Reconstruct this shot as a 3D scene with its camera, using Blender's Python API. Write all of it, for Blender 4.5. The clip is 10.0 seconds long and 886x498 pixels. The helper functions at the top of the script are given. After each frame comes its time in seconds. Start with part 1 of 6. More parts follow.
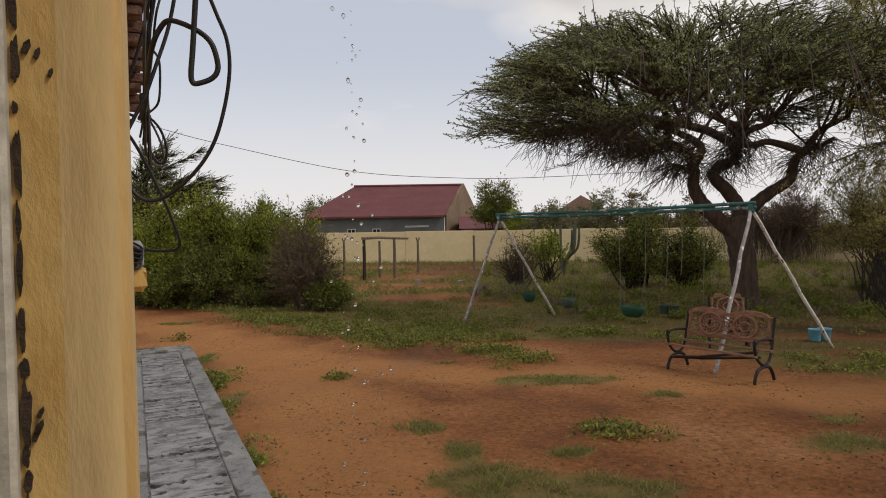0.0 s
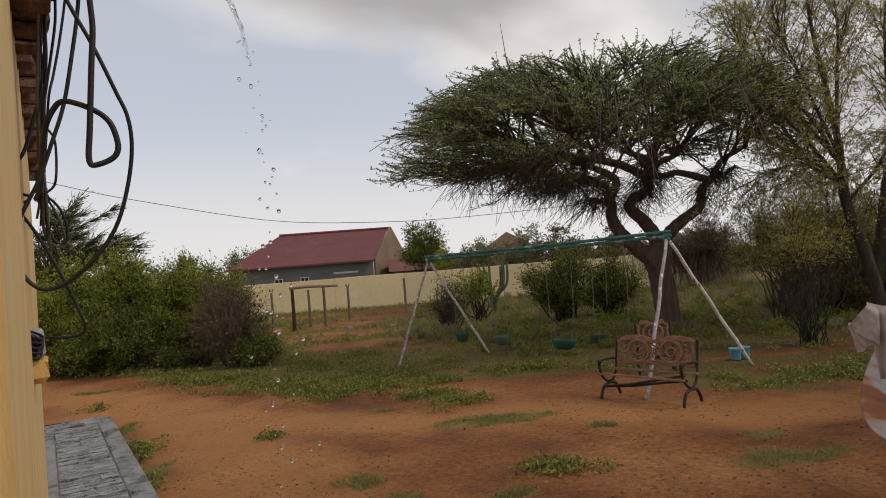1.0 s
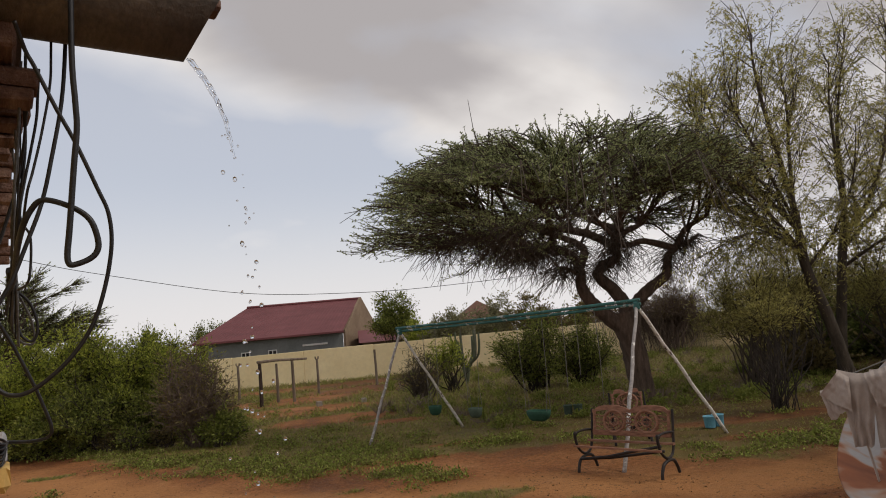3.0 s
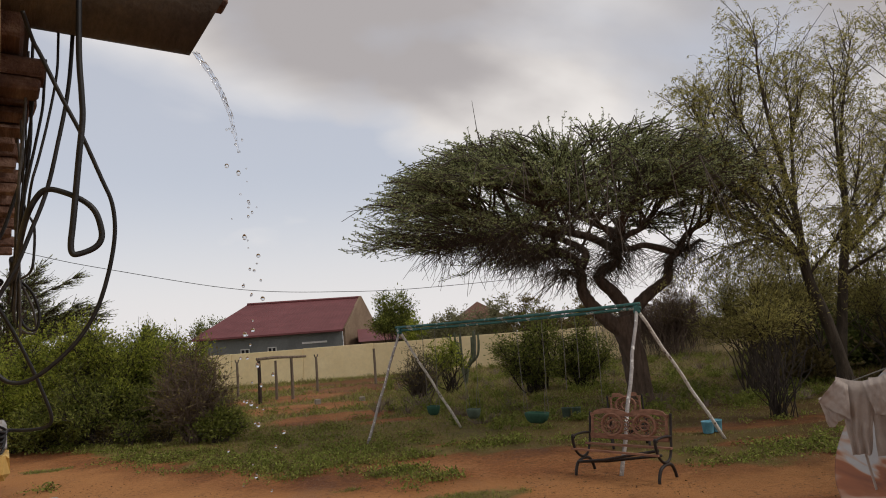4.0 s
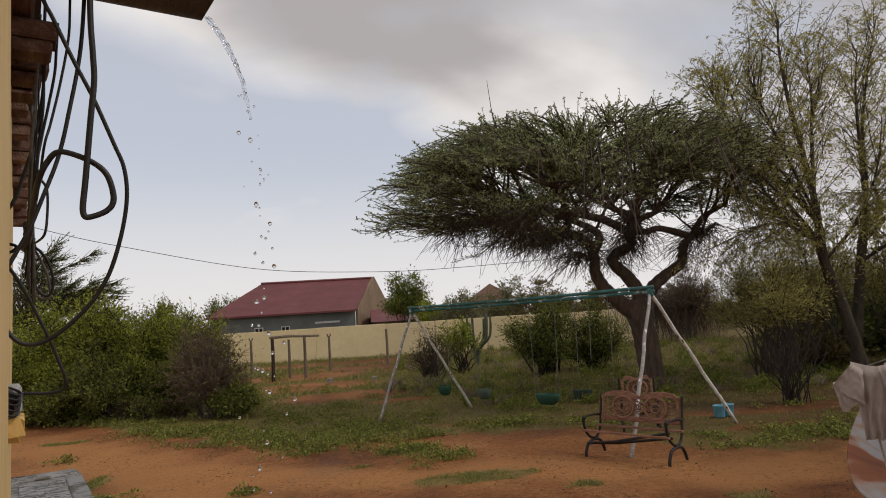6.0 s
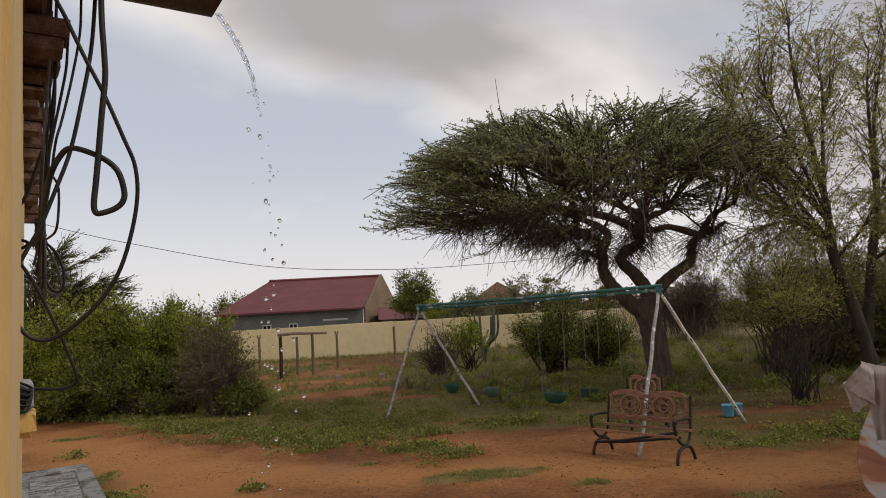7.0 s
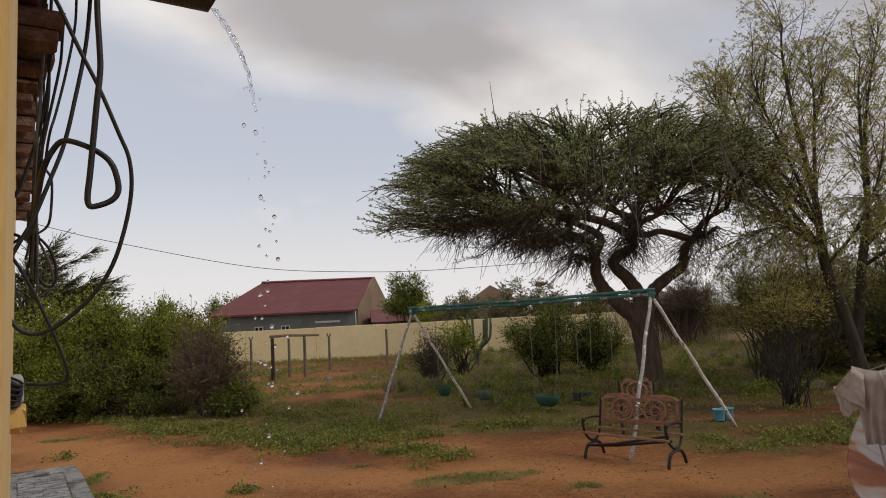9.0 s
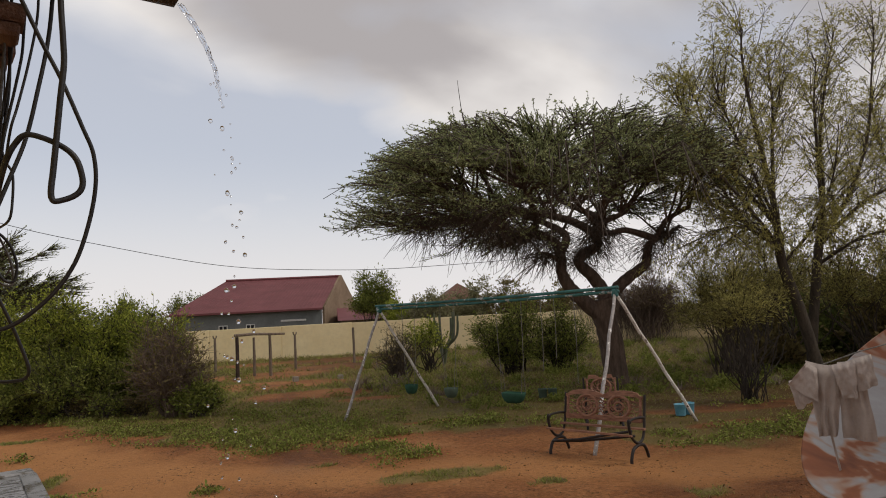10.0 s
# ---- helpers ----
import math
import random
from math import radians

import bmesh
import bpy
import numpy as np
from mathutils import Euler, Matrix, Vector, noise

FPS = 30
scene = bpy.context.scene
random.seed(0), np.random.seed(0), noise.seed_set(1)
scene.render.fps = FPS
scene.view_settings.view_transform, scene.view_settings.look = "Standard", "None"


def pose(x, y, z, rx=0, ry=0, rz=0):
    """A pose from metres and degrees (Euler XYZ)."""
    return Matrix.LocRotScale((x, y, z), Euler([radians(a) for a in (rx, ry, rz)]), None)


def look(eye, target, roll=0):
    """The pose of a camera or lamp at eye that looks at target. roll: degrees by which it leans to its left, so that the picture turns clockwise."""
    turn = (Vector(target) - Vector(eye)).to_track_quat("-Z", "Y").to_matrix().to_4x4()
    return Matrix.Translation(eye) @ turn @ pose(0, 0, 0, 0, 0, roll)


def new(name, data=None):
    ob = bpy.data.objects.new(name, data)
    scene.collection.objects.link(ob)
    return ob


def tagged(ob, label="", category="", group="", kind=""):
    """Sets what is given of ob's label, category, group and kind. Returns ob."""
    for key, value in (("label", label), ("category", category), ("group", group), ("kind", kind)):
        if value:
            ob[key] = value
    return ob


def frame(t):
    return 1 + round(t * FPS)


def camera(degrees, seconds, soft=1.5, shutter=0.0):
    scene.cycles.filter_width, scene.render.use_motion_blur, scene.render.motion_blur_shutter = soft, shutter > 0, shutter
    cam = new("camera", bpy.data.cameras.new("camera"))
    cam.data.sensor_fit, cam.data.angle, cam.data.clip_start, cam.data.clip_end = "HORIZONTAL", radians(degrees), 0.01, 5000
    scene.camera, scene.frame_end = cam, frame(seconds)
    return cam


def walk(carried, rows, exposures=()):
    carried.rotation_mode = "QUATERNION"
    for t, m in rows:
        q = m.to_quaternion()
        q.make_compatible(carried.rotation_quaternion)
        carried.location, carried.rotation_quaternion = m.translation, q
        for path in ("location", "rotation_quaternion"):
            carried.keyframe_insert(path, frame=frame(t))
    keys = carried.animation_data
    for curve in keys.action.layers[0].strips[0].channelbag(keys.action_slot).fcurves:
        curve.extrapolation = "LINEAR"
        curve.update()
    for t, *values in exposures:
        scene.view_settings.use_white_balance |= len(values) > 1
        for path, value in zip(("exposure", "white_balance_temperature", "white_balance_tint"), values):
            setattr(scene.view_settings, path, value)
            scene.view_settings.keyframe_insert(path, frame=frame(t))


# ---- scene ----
cam = camera(68.1, 10.0, soft=1.0)
PATH = [
    (0, (0.145, -0.056, 1.895), (0.137, 1.943, 1.843), -0.9),
    (0.5, (0.163, -0.092, 1.888), (0.180, 1.908, 1.861), -1.2),
    (1, (0.159, -0.048, 1.929), (0.37, 1.94, 1.994), -4.5),
    (1.5, (0.141, -0.029, 1.954), (0.392, 1.949, 2.113), -4.9),
    (2, (0.136, -0.027, 1.958), (0.387, 1.947, 2.16), -5.0),
    (2.5, (0.14, -0.033, 1.96), (0.413, 1.935, 2.192), -5.0),
    (3, (0.138, -0.038, 1.965), (0.455, 1.919, 2.231), -5.5),
    (4.5, (0.137, -0.041, 1.956), (0.441, 1.917, 2.222), -4.0),
    (5, (0.141, -0.035, 1.953), (0.436, 1.927, 2.204), -4.0),
    (6.5, (0.137, -0.029, 1.94), (0.397, 1.943, 2.15), -3.4),
    (7, (0.136, -0.027, 1.942), (0.384, 1.947, 2.153), -3.4),
    (7.5, (0.135, -0.028, 1.94), (0.368, 1.948, 2.148), -3.6),
    (8, (0.137, -0.03, 1.938), (0.37, 1.946, 2.14), -3.4),
    (8.5, (0.137, -0.031, 1.934), (0.38, 1.944, 2.132), -3.2),
    (9, (0.133, -0.025, 1.934), (0.402, 1.945, 2.153), -3.0),
    (9.5, (0.133, -0.034, 1.931), (0.457, 1.928, 2.151), -3.5),
    (10, (0.132, -0.042, 1.929), (0.499, 1.913, 2.137), -3.2),
]
walk(cam, [(t, look(eye, target, roll)) for t, eye, target, roll in PATH], [(0.0, 0.29, 6850, 10), (1.2, 0.25, 6850, 10), (10.0, 0.25, 6850, 10)])  # rows of eye, target, roll

# ---------------------------------------------------------------- world, sun
SUN_EL, SUN_AZ = radians(50), radians(112)
world = bpy.data.worlds.new("world")
scene.world = world
world.use_nodes = True
wt = world.node_tree
for n in list(wt.nodes):
    wt.nodes.remove(n)


def wn(kind, **kw):
    n = wt.nodes.new(kind)
    for k, v in kw.items():
        n.inputs[k].default_value = v
    return n


w_out = wn("ShaderNodeOutputWorld")
w_bg = wn("ShaderNodeBackground", Strength=1.0)
w_sky = wt.nodes.new("ShaderNodeTexSky")
w_sky.sky_type, w_sky.sun_disc = "NISHITA", False
w_sky.sun_elevation, w_sky.sun_rotation = SUN_EL, SUN_AZ
w_sky.altitude, w_sky.dust_density = 600, 3.0
w_sky_s = wt.nodes.new("ShaderNodeVectorMath")
w_sky_s.operation = "SCALE"
w_sky_s.inputs["Scale"].default_value = 0.085
wt.links.new(w_sky.outputs[0], w_sky_s.inputs[0])
w_co = wn("ShaderNodeTexCoord")
w_sep = wn("ShaderNodeSeparateXYZ")
wt.links.new(w_co.outputs["Generated"], w_sep.inputs[0])
# clouds on a flat sheet overhead: direction / height
w_h = wt.nodes.new("ShaderNodeMath")
w_h.operation = "MAXIMUM"
wt.links.new(w_sep.outputs[2], w_h.inputs[0])
w_h.inputs[1].default_value = 0.0
w_h2 = wt.nodes.new("ShaderNodeMath")
w_h2.operation = "ADD"
wt.links.new(w_h.outputs[0], w_h2.inputs[0])
w_h2.inputs[1].default_value = 0.42
w_div = wt.nodes.new("ShaderNodeVectorMath")
w_div.operation = "DIVIDE"
w_cmb = wn("ShaderNodeCombineXYZ")
for i in range(3):
    wt.links.new(w_h2.outputs[0], w_cmb.inputs[i])
wt.links.new(w_co.outputs["Generated"], w_div.inputs[0])
wt.links.new(w_cmb.outputs[0], w_div.inputs[1])
w_map = wn("ShaderNodeMapping", Location=(1.3, 4.6, 0.0), Scale=(1.25, 1.6, 1.6))
wt.links.new(w_div.outputs[0], w_map.inputs[0])
w_n1 = wn("ShaderNodeTexNoise", Scale=1.7, Detail=6.0, Roughness=0.42, Distortion=0.25)
wt.links.new(w_map.outputs[0], w_n1.inputs["Vector"])
w_n2 = wn("ShaderNodeTexNoise", Scale=1.2, Detail=6.0, Roughness=0.42, Distortion=0.3)
wt.links.new(w_map.outputs[0], w_n2.inputs["Vector"])
# cloud shade: bright rims to grey bellies
w_r1 = wn("ShaderNodeValToRGB")
w_r1.color_ramp.interpolation = "EASE"
e = w_r1.color_ramp.elements
e[0].position, e[0].color = 0.46, (0.72, 0.71, 0.72, 1)
e[1].position, e[1].color = 0.76, (0.355, 0.342, 0.36, 1)
# the bank lies overhead and to the east; its edge runs across the view
w_dot = wt.nodes.new("ShaderNodeVectorMath")
w_dot.operation = "DOT_PRODUCT"
w_dot.inputs[1].default_value = (0.75, -0.85, 0.0)
wt.links.new(w_div.outputs[0], w_dot.inputs[0])
w_bias = wt.nodes.new("ShaderNodeMath")
w_bias.operation = "ADD"
w_bias.inputs[1].default_value = 1.07
wt.links.new(w_dot.outputs["Value"], w_bias.inputs[0])
w_lim = wn("ShaderNodeClamp", Min=-0.20, Max=0.19)
wt.links.new(w_bias.outputs[0], w_lim.inputs[0])
w_s1, w_s2 = wt.nodes.new("ShaderNodeMath"), wt.nodes.new("ShaderNodeMath")
wt.links.new(w_n1.outputs[0], w_s1.inputs[0])
wt.links.new(w_n2.outputs[0], w_s2.inputs[0])
wt.links.new(w_lim.outputs[0], w_s1.inputs[1])
wt.links.new(w_lim.outputs[0], w_s2.inputs[1])
wt.links.new(w_s2.outputs[0], w_r1.inputs[0])
w_r2 = wn("ShaderNodeValToRGB")
w_r2.color_ramp.elements[0].position = 0.42
w_r2.color_ramp.elements[1].position = 0.66
wt.links.new(w_s1.outputs[0], w_r2.inputs[0])
w_veil = wn("ShaderNodeMixRGB")
w_veil.inputs[0].default_value = 0.55
w_veil.inputs[2].default_value = (0.66, 0.685, 0.765, 1)
wt.links.new(w_sky_s.outputs[0], w_veil.inputs[1])
w_mix = wn("ShaderNodeMixRGB")
wt.links.new(w_r2.outputs[0], w_mix.inputs[0])
wt.links.new(w_veil.outputs[0], w_mix.inputs[1])
wt.links.new(w_r1.outputs[0], w_mix.inputs[2])
# milky band above the horizon
w_r3 = wn("ShaderNodeValToRGB")
w_r3.color_ramp.interpolation = "EASE"
w_r3.color_ramp.elements[0].position, w_r3.color_ramp.elements[0].color = 0.0, (1, 1, 1, 1)
w_r3.color_ramp.elements[1].position, w_r3.color_ramp.elements[1].color = 0.27, (0, 0, 0, 1)
wt.links.new(w_sep.outputs[2], w_r3.inputs[0])
w_mix2 = wn("ShaderNodeMixRGB")
wt.links.new(w_r3.outputs[0], w_mix2.inputs[0])
wt.links.new(w_mix.outputs[0], w_mix2.inputs[1])
w_mix2.inputs[2].default_value = (0.665, 0.66, 0.69, 1)
wt.links.new(w_mix2.outputs[0], w_bg.inputs["Color"])
wt.links.new(w_bg.outputs[0], w_out.inputs[0])

sun = new("sun", bpy.data.lights.new("sun", "SUN"))
sun.data.energy, sun.data.angle, sun.data.color = 0.95, radians(14), (1.0, 0.95, 0.88)
sun.matrix_world = look((0, 0, 30), (-10 * math.cos(SUN_EL) * math.sin(SUN_AZ), -10 * math.cos(SUN_EL) * math.cos(SUN_AZ), 30 - 10 * math.sin(SUN_EL)))


# ---------------------------------------------------------------- materials
def surf(name, stops, scale=6.0, detail=6.0, rough=0.8, bump=0.3, bump_scale=None, stretch=(1, 1, 1), fine=0.25, metallic=0.0,
         spots=None, spot_scale=9.0, spot_at=0.62, spec=0.4, rnd=0.0, rough2=None, coords="Object", distort=0.3):
    """A procedural surface: large blotches over a colour ramp, fine grain, optional spots of another colour, and relief."""
    m = bpy.data.materials.new(name)
    m.use_nodes = True
    t = m.node_tree
    b = t.nodes["Principled BSDF"]
    b.inputs["Roughness"].default_value = rough
    b.inputs["Metallic"].default_value = metallic
    b.inputs["Specular IOR Level"].default_value = spec

    def nd(kind, **kw):
        n = t.nodes.new(kind)
        for k, v in kw.items():
            n.inputs[k].default_value = v
        return n

    co = nd("ShaderNodeTexCoord")
    mp = nd("ShaderNodeMapping", Scale=stretch)
    t.links.new(co.outputs[coords], mp.inputs[0])
    vec = mp.outputs[0]
    if rnd:
        oi = nd("ShaderNodeObjectInfo")
        ad = nd("ShaderNodeVectorMath")
        sc = nd("ShaderNodeMath")
        sc.operation = "MULTIPLY"
        sc.inputs[1].default_value = 37.0
        t.links.new(oi.outputs["Random"], sc.inputs[0])
        t.links.new(vec, ad.inputs[0])
        t.links.new(sc.outputs[0], ad.inputs[1])
        vec = ad.outputs[0]
    n1 = nd("ShaderNodeTexNoise", Scale=scale, Detail=detail, Roughness=0.6, Distortion=distort)
    t.links.new(vec, n1.inputs["Vector"])
    rp = nd("ShaderNodeValToRGB")
    els = rp.color_ramp.elements
    while len(els) < len(stops):
        els.new(0.5)
    for el, (p, c) in zip(els, stops):
        el.position, el.color = p, (*c, 1)
    t.links.new(n1.outputs[0], rp.inputs[0])
    col = rp.outputs[0]
    n2 = nd("ShaderNodeTexNoise", Scale=scale * 9, Detail=4.0, Roughness=0.7)
    t.links.new(vec, n2.inputs["Vector"])
    if fine:
        mr = nd("ShaderNodeMapRange")
        for i, v in enumerate((0.3, 0.7, 1 - fine, 1 + fine)):
            mr.inputs[i + 1].default_value = v
        t.links.new(n2.outputs[0], mr.inputs[0])
        mu = nd("ShaderNodeVectorMath")
        mu.operation = "SCALE"
        t.links.new(col, mu.inputs[0])
        t.links.new(mr.outputs[0], mu.inputs["Scale"])
        col = mu.outputs[0]
    if spots:
        n3 = nd("ShaderNodeTexNoise", Scale=spot_scale, Detail=5.0, Roughness=0.65)
        t.links.new(vec, n3.inputs["Vector"])
        r3 = nd("ShaderNodeValToRGB")
        r3.color_ramp.elements[0].position, r3.color_ramp.elements[1].position = spot_at, spot_at + 0.04
        t.links.new(n3.outputs[0], r3.inputs[0])
        mx = nd("ShaderNodeMixRGB")
        t.links.new(r3.outputs[0], mx.inputs[0])
        t.links.new(col, mx.inputs[1])
        mx.inputs[2].default_value = (*spots, 1)
        col = mx.outputs[0]
    t.links.new(col, b.inputs["Base Color"])
    if rough2 is not None:
        m2 = nd("ShaderNodeMapRange")
        for i, v in enumerate((0.35, 0.65, rough, rough2)):
            m2.inputs[i + 1].default_value = v
        t.links.new(n1.outputs[0], m2.inputs[0])
        t.links.new(m2.outputs[0], b.inputs["Roughness"])
    if bump:
        n4 = nd("ShaderNodeTexNoise", Scale=bump_scale or scale * 5, Detail=5.0, Roughness=0.65)
        t.links.new(vec, n4.inputs["Vector"])
        bp = nd("ShaderNodeBump", Strength=bump, Distance=0.02)
        t.links.new(n4.outputs[0], bp.inputs["Height"])
        t.links.new(bp.outputs[0], b.inputs["Normal"])
    return m


def leafy(name, dark, light, rough=0.6, through_light=0.35):
    """Foliage: colour varies from leaf to leaf, with some light passing through."""
    m = bpy.data.materials.new(name)
    m.use_nodes = True
    t = m.node_tree
    b = t.nodes["Principled BSDF"]
    g = t.nodes.new("ShaderNodeNewGeometry")
    rp = t.nodes.new("ShaderNodeValToRGB")
    rp.color_ramp.elements[0].color = (*dark, 1)
    rp.color_ramp.elements[1].color = (*light, 1)
    t.links.new(g.outputs["Random Per Island"], rp.inputs[0])
    t.links.new(rp.outputs[0], b.inputs["Base Color"])
    b.inputs["Roughness"].default_value = rough
    b.inputs["Specular IOR Level"].default_value = 0.08
    tr = t.nodes.new("ShaderNodeBsdfTranslucent")
    t.links.new(rp.outputs[0], tr.inputs["Color"])
    mx = t.nodes.new("ShaderNodeMixShader")
    mx.inputs[0].default_value = through_light
    t.links.new(b.outputs[0], mx.inputs[1])
    t.links.new(tr.outputs[0], mx.inputs[2])
    t.links.new(mx.outputs[0], t.nodes["Material Output"].inputs[0])
    return m


M_BARK = surf("acacia_bark", [(0.3, (0.045, 0.030, 0.022)), (0.7, (0.145, 0.10, 0.074))], 4, rough=0.9, bump=0.9, stretch=(3, 3, 0.7))
M_TWIG = surf("twig_bark", [(0.3, (0.045, 0.035, 0.028)), (0.7, (0.10, 0.08, 0.06))], 8, rough=0.9, bump=0)
M_BARK2 = surf("smooth_bark", [(0.3, (0.035, 0.028, 0.021)), (0.7, (0.10, 0.078, 0.056))], 4, rough=0.9, bump=0.6, stretch=(3, 3, 0.7))
M_DARKTWIG = surf("dark_stem_bark", [(0.3, (0.018, 0.014, 0.011)), (0.7, (0.05, 0.038, 0.03))], 8, rough=0.9, bump=0)
M_BROWNTWIG = surf("brown_dry_twigs", [(0.3, (0.085, 0.06, 0.046)), (0.7, (0.19, 0.138, 0.105))], 6, rough=0.9, bump=0)
M_DRY = surf("dry_twigs", [(0.3, (0.14, 0.108, 0.085)), (0.7, (0.28, 0.22, 0.175))], 6, rough=0.9, bump=0)
M_LEAF_AC = leafy("acacia_leaf", (0.185, 0.225, 0.10), (0.46, 0.50, 0.24), through_light=0.5)
M_LEAF_WI = leafy("feathery_leaf", (0.215, 0.197, 0.06), (0.50, 0.46, 0.16), through_light=0.6)
M_LEAF_BU = leafy("bush_leaf", (0.135, 0.18, 0.03), (0.46, 0.49, 0.09), through_light=0.55)
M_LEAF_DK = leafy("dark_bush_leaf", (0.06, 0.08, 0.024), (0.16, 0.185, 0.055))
# mid green; on the low bushes this darker tone stands for shade
M_LEAF_MD = leafy("midtone_shade_leaf", (0.095, 0.125, 0.028), (0.29, 0.31, 0.078), through_light=0.45)
M_LEAF_OL = leafy("olive_scrub_leaf", (0.10, 0.082, 0.034), (0.25, 0.20, 0.085))
M_WEED = leafy("weed_leaf", (0.12, 0.155, 0.033), (0.35, 0.38, 0.095))
M_LITTER = leafy("leaf_litter", (0.08, 0.045, 0.024), (0.32, 0.20, 0.10), through_light=0.1)
M_GRASS = leafy("grass_blade", (0.13, 0.15, 0.032), (0.36, 0.36, 0.10))
# distance haze is put into this leaf colour: paler and greyer
M_LEAF_FAR = leafy("hazed_tree_leaf", (0.16, 0.16, 0.085), (0.36, 0.34, 0.19), through_light=0.45)
M_STRAW = leafy("dry_grass_blade", (0.17, 0.135, 0.065), (0.36, 0.29, 0.16))
M_PLASTER = surf("yellow_plaster", [(0.3, (0.50, 0.29, 0.085)), (0.5, (0.66, 0.44, 0.155)), (0.75, (0.70, 0.52, 0.23))], 14, rough=0.85, bump=0.18, fine=0.07,
                 spots=(0.16, 0.09, 0.04), spot_scale=30, spot_at=0.73, stretch=(1, 1, 0.5))
M_PLASTER2 = surf("pale_plaster", [(0.3, (0.58, 0.39, 0.155)), (0.6, (0.70, 0.52, 0.25))], 7, rough=0.85, bump=0.18, fine=0.06, stretch=(1, 1, 0.25),
                  spots=(0.35, 0.22, 0.10), spot_scale=10, spot_at=0.68)
M_FRAME = surf("frame_paint", [(0.3, (0.50, 0.47, 0.38)), (0.7, (0.62, 0.58, 0.48))], 6, rough=0.6, bump=0.15)
M_CHIP = surf("bare_rusty_metal", [(0.3, (0.02, 0.014, 0.01)), (0.7, (0.07, 0.045, 0.03))], 40, rough=0.8, bump=0.4)
M_WOOD = surf("old_timber", [(0.3, (0.075, 0.04, 0.03)), (0.5, (0.16, 0.09, 0.068)), (0.75, (0.30, 0.20, 0.155))], 5, rough=0.85, bump=0.5, stretch=(1, 9, 9), rnd=1)
M_GUTTER = surf("weathered_gutter", [(0.3, (0.05, 0.04, 0.032)), (0.55, (0.11, 0.085, 0.065)), (0.8, (0.22, 0.15, 0.08))], 4, rough=0.65, bump=0.3, stretch=(1, 5, 5), metallic=0.2)
M_CABLE = surf("black_cable", [(0.3, (0.010, 0.010, 0.012)), (0.7, (0.022, 0.022, 0.025))], 20, rough=0.45, bump=0.1)
M_CABLE2 = surf("greyed_cable", [(0.3, (0.04, 0.04, 0.04)), (0.7, (0.15, 0.145, 0.14))], 25, rough=0.55, bump=0.1)
M_STONE = surf("wet_slate", [(0.28, (0.045, 0.042, 0.038)), (0.42, (0.15, 0.145, 0.14)), (0.55, (0.25, 0.245, 0.25)), (0.75, (0.38, 0.375, 0.38))], 6, spec=0.6, rough=0.1, rough2=0.45, bump=0.9, bump_scale=18, stretch=(2.2, 0.8, 1), rnd=1)
M_CEMENT = surf("wet_cement", [(0.3, (0.13, 0.125, 0.12)), (0.7, (0.27, 0.265, 0.26))], 4, spec=0.6, rough=0.2, rough2=0.5, bump=0.7, spots=(0.07, 0.055, 0.035), spot_scale=3.5, spot_at=0.55)
M_CREAM = surf("cream_wall_paint", [(0.3, (0.80, 0.65, 0.37)), (0.7, (0.88, 0.75, 0.47))], 0.6, rough=0.85, bump=0.15, fine=0.06)
M_TIN = surf("red_roof_sheet", [(0.3, (0.135, 0.04, 0.045)), (0.7, (0.195, 0.062, 0.068))], 0.5, rough=0.5, bump=0.05, fine=0.12, stretch=(1, 3, 1))
M_GREYW = surf("grey_render", [(0.3, (0.15, 0.165, 0.165)), (0.7, (0.22, 0.235, 0.235))], 0.6, rough=0.9, bump=0.2, fine=0.1)
M_BROWNW = surf("brown_render", [(0.3, (0.20, 0.14, 0.095)), (0.7, (0.30, 0.22, 0.15))], 0.8, rough=0.9, bump=0.2, fine=0.12)
M_TEAL = surf("chipped_teal_paint", [(0.3, (0.018, 0.085, 0.08)), (0.7, (0.05, 0.18, 0.165))], 6, rough=0.6, bump=0.3, spots=(0.40, 0.43, 0.42), spot_scale=7, spot_at=0.565, stretch=(1, 1, 1))
M_WHITEP = surf("chipped_white_paint", [(0.3, (0.55, 0.52, 0.48)), (0.7, (0.80, 0.78, 0.74))], 5, rough=0.6, bump=0.25, spots=(0.11, 0.065, 0.045), spot_scale=20, spot_at=0.57, rnd=1)
M_GREYP = surf("grey_pipe_paint", [(0.3, (0.22, 0.20, 0.19)), (0.7, (0.40, 0.375, 0.36))], 5, rough=0.6, bump=0.25, spots=(0.80, 0.78, 0.75), spot_scale=13, spot_at=0.58, rnd=1)
M_IRON = surf("black_cast_iron", [(0.3, (0.012, 0.010, 0.010)), (0.7, (0.04, 0.03, 0.027))], 14, rough=0.55, bump=0.25, metallic=0.3)
M_BENCHW = surf("worn_red_wood", [(0.3, (0.14, 0.062, 0.038)), (0.7, (0.34, 0.175, 0.112))], 8, rough=0.75, bump=0.3, stretch=(1, 5, 5), rnd=1)
M_RUSTCAST = surf("dark_rusty_casting", [(0.3, (0.08, 0.036, 0.026)), (0.7, (0.20, 0.10, 0.07))], 12, rough=0.8, bump=0.3)
M_TEALP = surf("teal_plastic", [(0.3, (0.010, 0.050, 0.030)), (0.7, (0.022, 0.085, 0.052))], 8, rough=0.8, bump=0.1)
M_BLUEP = surf("blue_plastic", [(0.3, (0.10, 0.30, 0.40)), (0.7, (0.16, 0.40, 0.52))], 8, rough=0.5, bump=0.1)
M_CANP = surf("dull_green_plastic", [(0.3, (0.045, 0.07, 0.05)), (0.7, (0.08, 0.115, 0.085))], 8, rough=0.8, bump=0.1)
